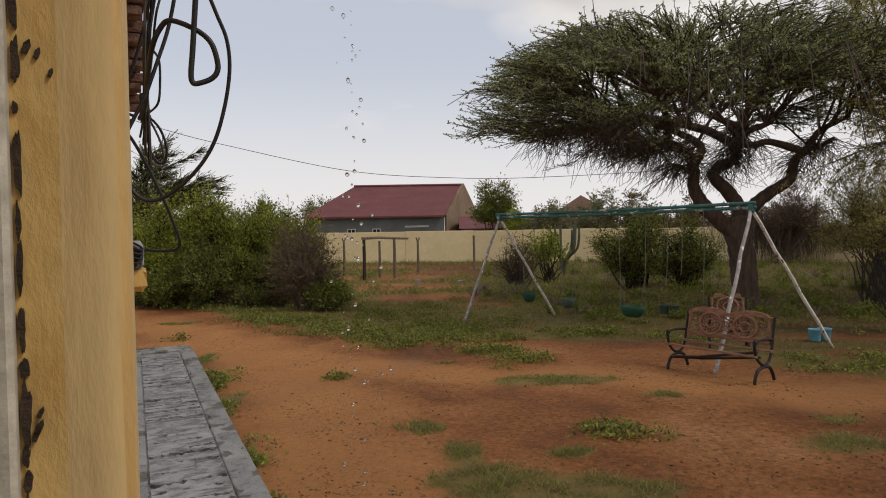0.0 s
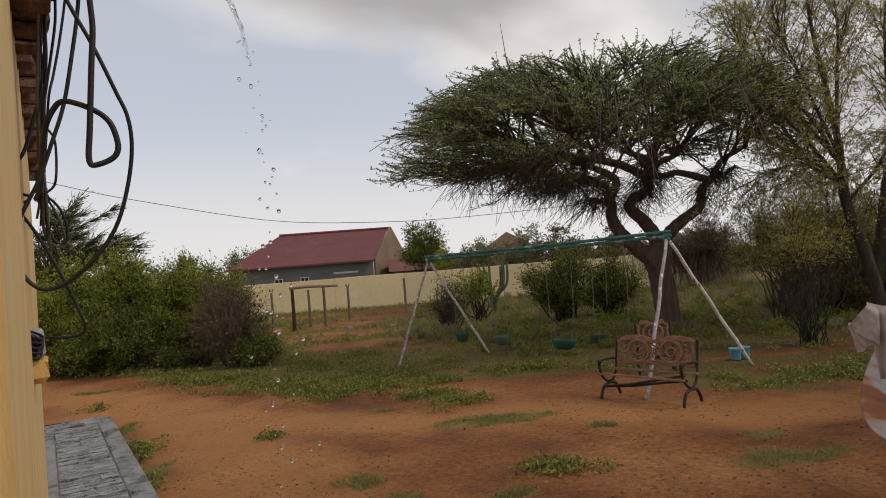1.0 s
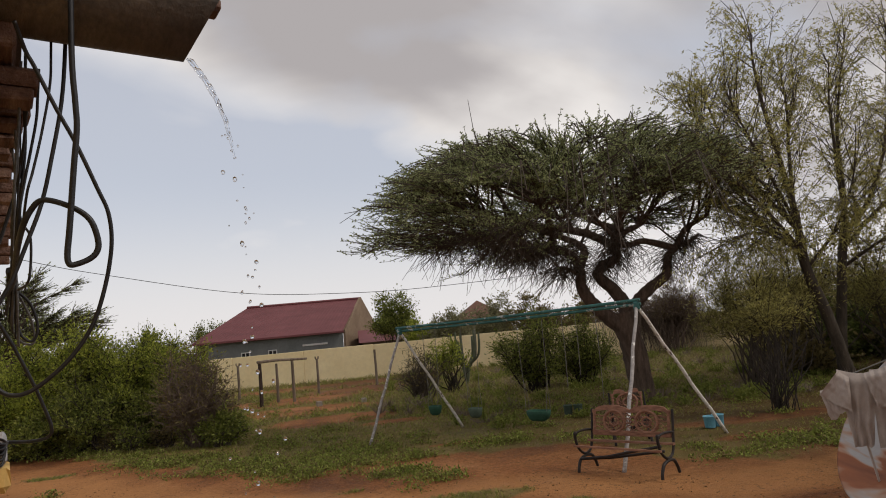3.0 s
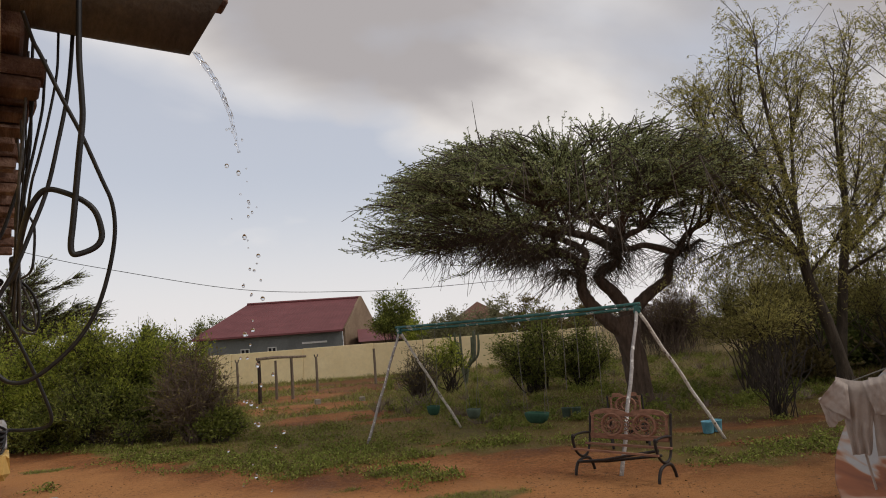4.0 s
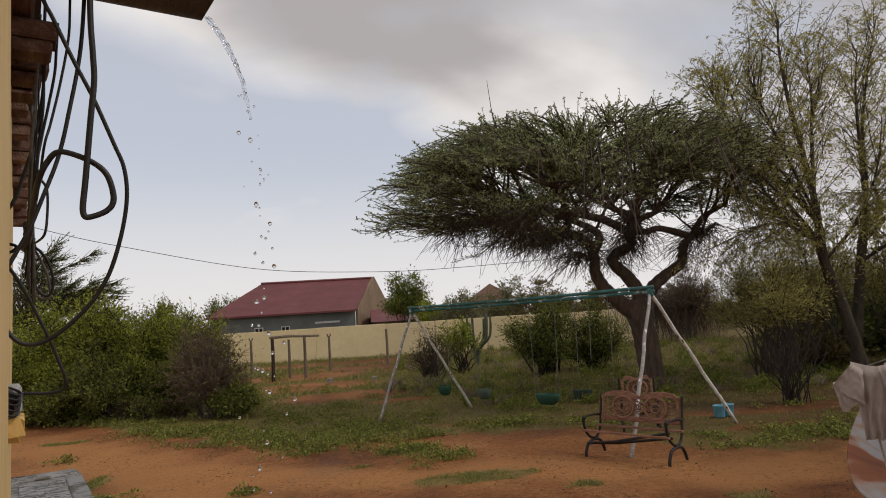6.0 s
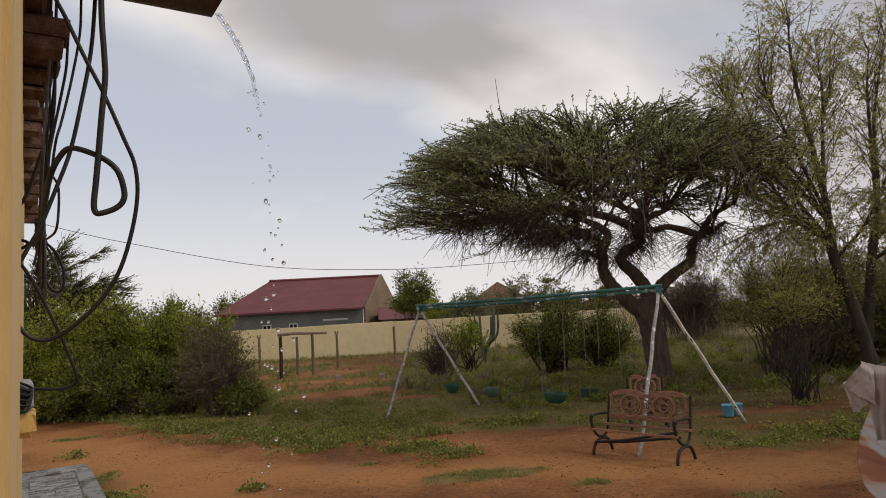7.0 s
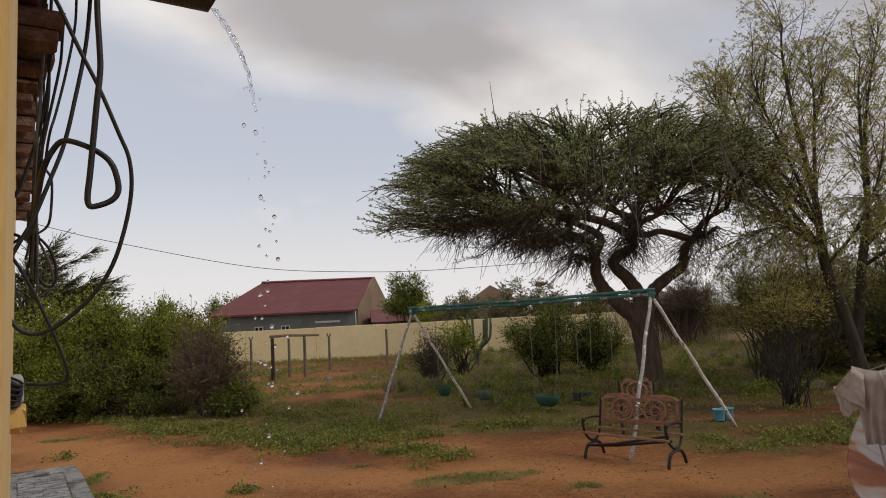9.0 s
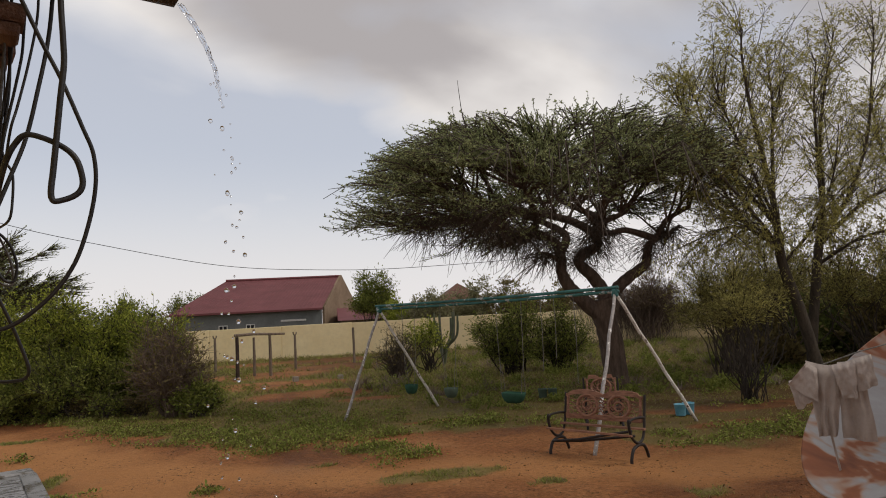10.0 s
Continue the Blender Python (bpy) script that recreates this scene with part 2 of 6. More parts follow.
M_POST = surf("weathered_pole", [(0.3, (0.10, 0.075, 0.055)), (0.7, (0.24, 0.19, 0.145))], 6, rough=0.9, bump=0.4, stretch=(2, 2, 0.5), rnd=1)
M_RUSTPOST = surf("dark_pole", [(0.3, (0.025, 0.016, 0.013)), (0.7, (0.07, 0.045, 0.035))], 6, rough=0.9, bump=0.4)
M_ROPE = surf("grey_rope", [(0.3, (0.13, 0.125, 0.11)), (0.7, (0.23, 0.22, 0.2))], 20, rough=0.9, bump=0.2)
M_CLOTH = surf("beige_cotton", [(0.3, (0.31, 0.265, 0.235)), (0.7, (0.42, 0.36, 0.325))], 5, rough=0.95, bump=0.25, bump_scale=300, fine=0.06)
M_BLACKBAG = surf("black_plastic_bag", [(0.3, (0.006, 0.006, 0.007)), (0.7, (0.02, 0.02, 0.022))], 12, rough=0.3, bump=0.5)
M_SILVER = surf("grey_foil_tape", [(0.3, (0.22, 0.22, 0.24)), (0.7, (0.45, 0.45, 0.47))], 18, rough=0.45, bump=0.4)
M_DARK = surf("dark_opening", [(0.3, (0.012, 0.012, 0.014)), (0.7, (0.025, 0.025, 0.03))], 4, rough=0.25, bump=0)
M_WHITE = surf("white_paint", [(0.3, (0.62, 0.62, 0.60)), (0.7, (0.75, 0.75, 0.73))], 6, rough=0.6, bump=0.1)
M_DISH = surf("rusted_white_dish", [(0.26, (0.13, 0.04, 0.02)), (0.41, (0.25, 0.085, 0.035)), (0.45, (0.34, 0.22, 0.16)), (0.50, (0.33, 0.32, 0.32)), (0.8, (0.38, 0.38, 0.39))], 2.1, detail=3.0, rough=0.6, bump=0.15, fine=0.05, stretch=(0.55, 1.6, 1.0), distort=0.5)
M_BLOCK = surf("pale_concrete", [(0.3, (0.22, 0.20, 0.17)), (0.7, (0.34, 0.31, 0.27))], 8, rough=0.9, bump=0.4, rnd=1)
M_CACTUS = surf("cactus_skin", [(0.3, (0.07, 0.085, 0.05)), (0.7, (0.14, 0.155, 0.095))], 6, rough=0.7, bump=0.2)

M_WATER = bpy.data.materials.new("rain_water")
M_WATER.use_nodes = True
_b = M_WATER.node_tree.nodes["Principled BSDF"]
_b.inputs["Base Color"].default_value = (0.95, 0.97, 1, 1)
_b.inputs["Transmission Weight"].default_value = 1.0
_b.inputs["Roughness"].default_value = 0.04
_b.inputs["IOR"].default_value = 1.33


# ---------------------------------------------------------------- mesh helpers
class Geo:
    """Collects vertices and faces of one mesh."""

    def __init__(self):
        self.v, self.f = [], []

    def face(self, pts):
        n = len(self.v)
        self.v.extend(tuple(p) for p in pts)
        self.f.append(tuple(range(n, n + len(pts))))

    def tube(self, pts, r0, r1=None, sides=6, caps=True, wob=0.0):
        pts = [Vector(p) for p in pts]
        r1 = r0 if r1 is None else r1
        k = len(pts)
        base = len(self.v)
        prev = None
        for i, p in enumerate(pts):
            d = (pts[min(i + 1, k - 1)] - pts[max(i - 1, 0)])
            d = d.normalized() if d.length > 1e-9 else Vector((0, 0, 1))
            if prev is None:
                a = d.orthogonal().normalized()
            else:
                a = (prev - d * prev.dot(d))
                a = a.normalized() if a.length > 1e-6 else d.orthogonal().normalized()
            prev = a
            b = d.cross(a)
            r = r0 + (r1 - r0) * i / max(1, k - 1)
            for s in range(sides):
                th = 2 * math.pi * s / sides
                rr = r * (1 + wob * (random.random() - 0.5)) if wob else r
                self.v.append(tuple(p + (a * math.cos(th) + b * math.sin(th)) * rr))
        for i in range(k - 1):
            for s in range(sides):
                s2 = (s + 1) % sides
                o = base + i * sides
                self.f.append((o + s, o + s2, o + sides + s2, o + sides + s))
        if caps:
            self.f.append(tuple(base + s for s in reversed(range(sides))))
            self.f.append(tuple(base + (k - 1) * sides + s for s in range(sides)))

    def box(self, lo, hi, m=None, bevel=0.0, jitter=0.0):
        (x0, y0, z0), (x1, y1, z1) = lo, hi
        b = min(bevel, (x1 - x0) * 0.45, (y1 - y0) * 0.45, (z1 - z0) * 0.45)
        n = len(self.v)
        if b > 0:
            ring = lambda z, i: [(x0 + i, y0 + b, z), (x0 + b, y0 + i, z), (x1 - b, y0 + i, z), (x1 - i, y0 + b, z),
                                 (x1 - i, y1 - b, z), (x1 - b, y1 - i, z), (x0 + b, y1 - i, z), (x0 + i, y1 - b, z)]
            rings = [ring(z0, b), ring(z0 + b, 0), ring(z1 - b, 0), ring(z1, b)]
            vs = [p for r in rings for p in r]
            k = 8
        else:
            rings = [[(x0, y0, z0), (x1, y0, z0), (x1, y1, z0), (x0, y1, z0)], [(x0, y0, z1), (x1, y0, z1), (x1, y1, z1), (x0, y1, z1)]]
            vs = [p for r in rings for p in r]
            k = 4
        for p in vs:
            p = Vector(p)
            if jitter:
                p += Vector((random.uniform(-1, 1), random.uniform(-1, 1), random.uniform(-1, 1))) * jitter
            self.v.append(tuple(m @ p if m else p))
        self.f.append(tuple(n + i for i in reversed(range(k))))
        for r in range(len(rings) - 1):
            for s in range(k):
                s2 = (s + 1) % k
                self.f.append((n + r * k + s, n + r * k + s2, n + (r + 1) * k + s2, n + (r + 1) * k + s))
        self.f.append(tuple(n + (len(rings) - 1) * k + i for i in range(k)))

    def lathe(self, profile, m=None, sides=20):
        n = len(self.v)
        for r, z in profile:
            for s in range(sides):
                th = 2 * math.pi * s / sides
                p = Vector((r * math.cos(th), r * math.sin(th), z))
                self.v.append(tuple(m @ p if m else p))
        for i in range(len(profile) - 1):
            for s in range(sides):
                s2 = (s + 1) % sides
                self.f.append((n + i * sides + s, n + i * sides + s2, n + (i + 1) * sides + s2, n + (i + 1) * sides + s))

    def leaves(self, pts, size, aspect=0.5, dirs=None, rng=None, droop=0.0, var=0.5):
        """Small four-cornered leaves at pts, pointing along dirs or any way."""
        rng = rng or np.random.default_rng(1)
        pts = np.asarray(pts, float)
        k = len(pts)
        if not k:
            return
        d = rng.normal(size=(k, 3)) if dirs is None else np.asarray(dirs, float) + rng.normal(scale=0.45, size=(k, 3))
        d[:, 2] -= droop
        d /= np.linalg.norm(d, axis=1)[:, None] + 1e-9
        o = rng.normal(size=(k, 3))
        o -= d * (o * d).sum(1)[:, None]
        o /= np.linalg.norm(o, axis=1)[:, None] + 1e-9
        ln = size * (1 + var * rng.uniform(-1, 1, (k, 1)))
        a = pts
        b = pts + d * ln * 0.5 + o * ln * aspect * 0.5
        c = pts + d * ln
        e2 = pts + d * ln * 0.5 - o * ln * aspect * 0.5
        n = len(self.v)
        allv = np.stack([a, b, c, e2], 1).reshape(-1, 3)
        self.v.extend(map(tuple, allv.tolist()))
        self.f.extend((n + 4 * i, n + 4 * i + 1, n + 4 * i + 2, n + 4 * i + 3) for i in range(k))

    def mesh(self, name, smooth=False):
        me = bpy.data.meshes.new(name)
        me.from_pydata(self.v, [], self.f)
        if smooth:
            me.polygons.foreach_set("use_smooth", [True] * len(me.polygons))
        return me


def part(name, geo, material, parent=None, label="", smooth=False, m=None):
    me = geo.mesh(name, smooth)
    me.materials.append(material)
    ob = new(name, me)
    if m is not None:
        ob.matrix_basis = m
    if parent is not None:
        ob.parent = parent
    if label:
        tagged(ob, label)
    return ob


def thing(name, label, category, m=None, group="", kind=""):
    ob = new(name)
    ob.empty_display_size = 0.1
    if m is not None:
        ob.matrix_basis = m
    return tagged(ob, label, category, group, kind)


def spline(pts, n=8):
    """Catmull-Rom through pts."""
    pts = [Vector(p) for p in pts]
    out = []
    for i in range(len(pts) - 1):
        p0, p1, p2, p3 = pts[max(i - 1, 0)], pts[i], pts[i + 1], pts[min(i + 2, len(pts) - 1)]
        for j in range(n):
            t = j / n
            out.append(0.5 * ((2 * p1) + (p2 - p0) * t + (2 * p0 - 5 * p1 + 4 * p2 - p3) * t * t + (3 * p1 - p0 - 3 * p2 + p3) * t ** 3))
    out.append(pts[-1])
    return out


def smooth01(x):
    x = min(1.0, max(0.0, x))
    return x * x * (3 - 2 * x)


# ---------------------------------------------------------------- ground
PATH_EDGE = [(-60, 26), (-14, 21.5), (-9.0, 18.9), (-6.6, 16.8), (-4.0, 14.0), (-2.3, 12.3), (-1.5, 11.4), (-0.7, 10.7), (-0.1, 10.9), (0.5, 11.4), (2.1, 11.0), (3.6, 11.1), (4.2, 9.6), (4.6, 8.2), (5.5, 7.8), (7.0, 7.9), (9, 8.6), (12, 10.5), (60, 30)]
PATCHES = [(0.85, 10.3, 0.5, 0.32, 1.0), (0.0, 6.3, 0.42, 0.26, 0.9), (-0.5, 6.5, 0.3, 0.22, 0.6), (0.32, 5.65, 0.26, 0.38, 0.95), (0.6, 4.95, 0.42, 0.34, 0.95), (1.2, 4.75, 0.5, 0.3, 0.7),
           (1.8, 6.2, 0.34, 0.17, 1.0), (1.45, 8.3, 0.7, 0.24, 0.72), (-1.27, 8.64, 0.2, 0.11, 0.9), (-5.7, 14.3, 0.4, 0.16, 0.9), (1.2, 5.5, 0.2, 0.14, 0.85), (3.9, 5.7, 0.5, 0.3, 0.7),
           (2.67, 7.48, 0.28, 0.09, 0.75), (4.0, 6.4, 0.3, 0.16, 0.6), (-2.85, 8.1, 0.13, 0.55, 1.0), (-2.4, 7.3, 0.12, 0.45, 1.0), (-3.6, 9.6, 0.14, 0.8, 0.8), (-1.5, 5.3, 0.1, 0.35, 0.8), (6.9, 8.9, 0.9, 0.3, 0.9), (0.0, 9.55, 0.25, 0.1, 0.5)]
BARE = [(-0.5, 19.2, 1.9, 1.3), (8.4, 11.3, 2.6, 0.55), (6.6, 9.8, 0.9, 0.3), (-1.2, 23.0, 2.8, 1.8), (-2.6, 27.5, 3.0, 2.0), (0.6, 31, 3.5, 2.0), (1.2, 17.2, 0.9, 0.5), (11, 22, 1.8, 0.8), (-0.5, 28, 4, 1.2), (0.2, 36, 7, 2.4), (0.35, 11.6, 0.5, 0.25), (2.4, 12.6, 0.9, 0.25)]


def edge_y(x):
    for (x0, y0), (x1, y1) in zip(PATH_EDGE, PATH_EDGE[1:]):
        if x <= x1:
            return y0 + (y1 - y0) * (x - x0) / (x1 - x0)
    return PATH_EDGE[-1][1]


def cover(x, y):
    """How grassy the ground is, 0 to 1."""
    n = noise.noise((x * 0.55, y * 0.55, 3.1)) * 0.9 + noise.noise((x * 1.9, y * 1.9, 7.7)) * 0.5
    g = smooth01((y - edge_y(x) + n * 0.9) / 1.0) * (0.82 + 0.3 * n)
    g = max(g, (0.58 + 0.5 * n) * smooth01((y - 13.5 - max(0, -x) * 0.4) / 4))
    for cx, cy, a, b, k in PATCHES:
        d = ((x - cx) / a) ** 2 + ((y - cy) / b) ** 2
        if d < 4:
            g = max(g, k * smooth01(1.35 - d * 0.7 + n * 1.6))
    for cx, cy, a, b in BARE:
        d = ((x - cx) / a) ** 2 + ((y - cy) / b) ** 2
        if d < 4:
            g *= 1 - smooth01(1.3 - d + n * 0.6)
    return max(0.0, min(1.0, g))


TRACK = [(-16, 20), (-8.5, 15.6), (-5.2, 13.0), (-3.0, 10.4), (-1.7, 8.0), (-0.9, 5.6), (-0.5, 3.0), (-0.4, 0.0)]
TRACK2 = [(-3.0, 10.4), (0.2, 8.8), (2.6, 8.3), (4.4, 7.2), (7.0, 7.6), (10, 9.6)]


def trodden(x, y):
    """Paler, beaten soil along the footpath."""
    best = 9.0
    for line, wd in ((TRACK, 0.95), (TRACK2, 0.7)):
        for (x0, y0), (x1, y1) in zip(line, line[1:]):
            dx, dy = x1 - x0, y1 - y0
            t = max(0.0, min(1.0, ((x - x0) * dx + (y - y0) * dy) / (dx * dx + dy * dy)))
            best = min(best, math.hypot(x - x0 - t * dx, y - y0 - t * dy) / wd)
    return smooth01(1.35 - best + 0.5 * noise.noise((x * 1.3, y * 1.3, 2.2))) if best < 2.2 else 0.0


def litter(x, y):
    """Darkens the ground towards the right, under the trees, and slightly along the scrub at the back."""
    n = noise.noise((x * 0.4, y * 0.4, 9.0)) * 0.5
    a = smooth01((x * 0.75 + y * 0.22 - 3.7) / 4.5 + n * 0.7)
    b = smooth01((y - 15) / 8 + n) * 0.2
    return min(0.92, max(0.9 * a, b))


def ground_z(x, y):
    z = 0.03 * noise.noise((x * 0.5, y * 0.5, 0.3)) + 0.012 * noise.noise((x * 2.1, y * 2.1, 5.0))
    far = smooth01((math.hypot(x, y) - 70) / 200)
    return z * (1 - far) - 0.02


def axis(lo, hi, step, far):
    a = [lo + step * i for i in range(int((hi - lo) / step) + 1)]
    s, left, right = step, lo, hi
    while right < far:
        s *= 1.35
        right += s
        left -= s
        a.append(right)
        a.insert(0, left)
    return a


COVER_GRID = {}


def quick_cover(x, y):
    """Cover from the ground's own grid, for the many places asked for by the grass."""
    c = COVER_GRID.get((round((x + 11) / 0.16), round((y - 1.5) / 0.16)))
    return cover(x, y) if c is None else c


def build_ground():
    xs, ys = axis(-11, 15, 0.16, 2500), axis(1.5, 24, 0.16, 2500)
    g, cov, darkening, track = Geo(), [], [], []
    for y in ys:
        for x in xs:
            g.v.append((x, y, ground_z(x, y)))
            c = cover(x, y)
            cov.append(c)
            if -11.01 < x < 15.1 and 1.4 < y < 24.1:
                COVER_GRID[(round((x + 11) / 0.16), round((y - 1.5) / 0.16))] = c
            darkening.append(litter(x, y))
            track.append(trodden(x, y))
    k = len(xs)
    for j in range(len(ys) - 1):
        for i in range(k - 1):
            g.f.append((j * k + i, j * k + i + 1, (j + 1) * k + i + 1, (j + 1) * k + i))
    m = bpy.data.materials.new("red_soil_and_turf")
    m.use_nodes = True
    t = m.node_tree
    b = t.nodes["Principled BSDF"]

    def nd(kind, **kw):
        n = t.nodes.new(kind)
        for kk, v in kw.items():
            n.inputs[kk].default_value = v
        return n

    co = nd("ShaderNodeTexCoord")
    n1 = nd("ShaderNodeTexNoise", Scale=0.55, Detail=8.0, Roughness=0.62, Distortion=0.4)
    n2 = nd("ShaderNodeTexNoise", Scale=16.0, Detail=9.0, Roughness=0.8)
    n3 = nd("ShaderNodeTexNoise", Scale=2.4, Detail=6.0, Roughness=0.6)
    for n in (n1, n2, n3):
        t.links.new(co.outputs["Object"], n.inputs["Vector"])
    soil = nd("ShaderNodeValToRGB")
    els = soil.color_ramp.elements
    els[0].position, els[0].color = 0.32, (0.16, 0.06, 0.024, 1)
    els[1].position, els[1].color = 0.70, (0.44, 0.218, 0.098, 1)
    mid = els.new(0.5)
    mid.color = (0.318, 0.132, 0.051, 1)
    t.links.new(n1.outputs[0], soil.inputs[0])
    fine = nd("ShaderNodeMapRange")
    for i, v in enumerate((0.3, 0.7, 0.42, 1.55)):
        fine.inputs[i + 1].default_value = v
    t.links.new(n2.outputs[0], fine.inputs[0])
    s2 = nd("ShaderNodeVectorMath")
    s2.operation = "SCALE"
    t.links.new(soil.outputs[0], s2.inputs[0])
    t.links.new(fine.outputs[0], s2.inputs["Scale"])
    turf = nd("ShaderNodeValToRGB")
    els = turf.color_ramp.elements
    els[0].position, els[0].color = 0.33, (0.115, 0.115, 0.033, 1)
    els[1].position, els[1].color = 0.70, (0.29, 0.225, 0.085, 1)
    t.links.new(n3.outputs[0], turf.inputs[0])
    at = nd("ShaderNodeAttribute")
    at.attribute_name = "cover"
    addn = nd("ShaderNodeMath")
    addn.operation = "MULTIPLY_ADD"
    t.links.new(n2.outputs[0], addn.inputs[0])
    addn.inputs[1].default_value = 0.9
    t.links.new(at.outputs["Fac"], addn.inputs[2])
    msk = nd("ShaderNodeMapRange")
    for i, v in enumerate((0.72, 1.12, 0.0, 0.85)):
        msk.inputs[i + 1].default_value = v
    t.links.new(addn.outputs[0], msk.inputs[0])
    mx = nd("ShaderNodeMixRGB")
    t.links.new(msk.outputs[0], mx.inputs[0])
    tk = nd("ShaderNodeAttribute")
    tk.attribute_name = "track"
    mt2 = nd("ShaderNodeMixRGB")
    tm = nd("ShaderNodeMath")
    tm.operation = "MULTIPLY"
    tm.inputs[1].default_value = 0.62
    t.links.new(tk.outputs["Fac"], tm.inputs[0])
    t.links.new(tm.outputs[0], mt2.inputs[0])
    t.links.new(s2.outputs[0], mt2.inputs[1])
    mt2.inputs[2].default_value = (0.55, 0.262, 0.10, 1)
    n5 = nd("ShaderNodeTexNoise", Scale=17.0, Detail=3.0, Roughness=0.75)
    t.links.new(co.outputs["Object"], n5.inputs["Vector"])
    sp = nd("ShaderNodeMapRange")
    for i, v in enumerate((0.57, 0.64, 0.0, 0.85)):
        sp.inputs[i + 1].default_value = v
    t.links.new(n5.outputs[0], sp.inputs[0])
    n6 = nd("ShaderNodeTexNoise", Scale=0.8, Detail=3.0)
    t.links.new(co.outputs["Object"], n6.inputs["Vector"])
    sp2 = nd("ShaderNodeMapRange")
    for i, v in enumerate((0.42, 0.6, 0.1, 1.0)):
        sp2.inputs[i + 1].default_value = v
    t.links.new(n6.outputs[0], sp2.inputs[0])
    spm = nd("ShaderNodeMath")
    spm.operation = "MULTIPLY"
    t.links.new(sp.outputs[0], spm.inputs[0])
    t.links.new(sp2.outputs[0], spm.inputs[1])
    mls = nd("ShaderNodeMixRGB")
    t.links.new(spm.outputs[0], mls.inputs[0])
    t.links.new(mt2.outputs[0], mls.inputs[1])
    mls.inputs[2].default_value = (0.10, 0.062, 0.034, 1)
    t.links.new(mls.outputs[0], mx.inputs[1])
    t.links.new(turf.outputs[0], mx.inputs[2])
    # dark brown mixed in where this value is high, mottled by noise
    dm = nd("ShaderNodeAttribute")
    dm.attribute_name = "darkening"
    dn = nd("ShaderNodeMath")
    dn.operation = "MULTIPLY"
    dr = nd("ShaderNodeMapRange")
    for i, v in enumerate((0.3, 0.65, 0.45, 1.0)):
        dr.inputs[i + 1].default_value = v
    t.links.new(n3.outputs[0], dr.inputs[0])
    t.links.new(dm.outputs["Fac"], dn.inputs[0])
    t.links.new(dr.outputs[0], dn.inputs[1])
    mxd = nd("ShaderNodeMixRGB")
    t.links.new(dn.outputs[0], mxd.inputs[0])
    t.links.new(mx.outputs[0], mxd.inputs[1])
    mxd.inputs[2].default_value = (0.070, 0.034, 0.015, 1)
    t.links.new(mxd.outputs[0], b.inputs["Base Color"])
    rg = nd("ShaderNodeMapRange")
    for i, v in enumerate((0.3, 0.6, 0.62, 0.95)):
        rg.inputs[i + 1].default_value = v
    t.links.new(n1.outputs[0], rg.inputs[0])
    t.links.new(rg.outputs[0], b.inputs["Roughness"])
    b.inputs["Specular IOR Level"].default_value = 0.12
    hs = nd("ShaderNodeMath")
    hs.operation = "ADD"
    t.links.new(n2.outputs[0], hs.inputs[0])
    t.links.new(n3.outputs[0], hs.inputs[1])
    bp = nd("ShaderNodeBump", Strength=1.0, Distance=0.05)
    t.links.new(hs.outputs[0], bp.inputs["Height"])
    t.links.new(bp.outputs[0], b.inputs["Normal"])
    me = g.mesh("ground", True)
    me.materials.append(m)
    attr = me.attributes.new("cover", "FLOAT", "POINT")
    attr.data.foreach_set("value", cov)
    attr = me.attributes.new("darkening", "FLOAT", "POINT")
    attr.data.foreach_set("value", darkening)
    attr = me.attributes.new("track", "FLOAT", "POINT")
    attr.data.foreach_set("value", track)
    ob = new("ground", me)
    tagged(ob, "red sandy ground with patchy grass, damp from rain", "ground", kind="structure")


build_ground()

# ---------------------------------------------------------------- own house: wall beside the window, eave
TH = radians(25.5)
WALL = Matrix(((-math.sin(TH), math.cos(TH), 0, 0.14), (math.cos(TH), math.sin(TH), 0, -0.04), (0, 0, 1, 0), (0, 0, 0, 1)))
# in WALL: x runs along the wall away from the window, y points outwards, z up


def wbox(name, lo, hi, material, label="", bevel=0.004, jitter=0.0, parent=None, kind="", category="", m=None):
    g = Geo()
    g.box(lo, hi, None, bevel, jitter)
    ob = part(name, g, material, parent, label, m=m)
    if parent is None:
        ob.matrix_basis = WALL @ (m or Matrix())
        tagged(ob, label, category, "", kind)
    return ob


def rough_slab(lo, hi, nx, nz, amp, seed):
    """A wall piece whose outer face (towards +y) is trowelled and uneven."""
    g = Geo()
    (x0, y0, z0), (x1, y1, z1) = lo, hi
    k = nz + 1
    for i in range(nx + 1):
        for j in range(nz + 1):
            x, z = x0 + (x1 - x0) * i / nx, z0 + (z1 - z0) * j / nz
            g.v.append((x, y1 + amp * noise.noise((x * 3.0 + seed, z * 2.2, seed)) + amp * 0.5 * noise.noise((x * 14 + seed, z * 9, seed)), z))
    for i in range(nx):
        for j in range(nz):
            g.f.append((i * k + j, i * k + j + 1, (i + 1) * k + j + 1, (i + 1) * k + j))
    n = len(g.v)
    g.v.extend([(x0, y0, z0), (x0, y0, z1), (x1, y0, z1), (x1, y0, z0)])
    g.f.append((n, n + 3, n + 2, n + 1))
    g.f.append((n, n + 1, *[j for j in reversed(range(k))]))
    g.f.append((n + 3, *[nx * k + j for j in range(k)], n + 2))
    g.f.append((n, *[i * k for i in range(nx + 1)], n + 3))
    g.f.append((n + 1, n + 2, *[i * k + nz for i in reversed(range(nx + 1))]))
    return g


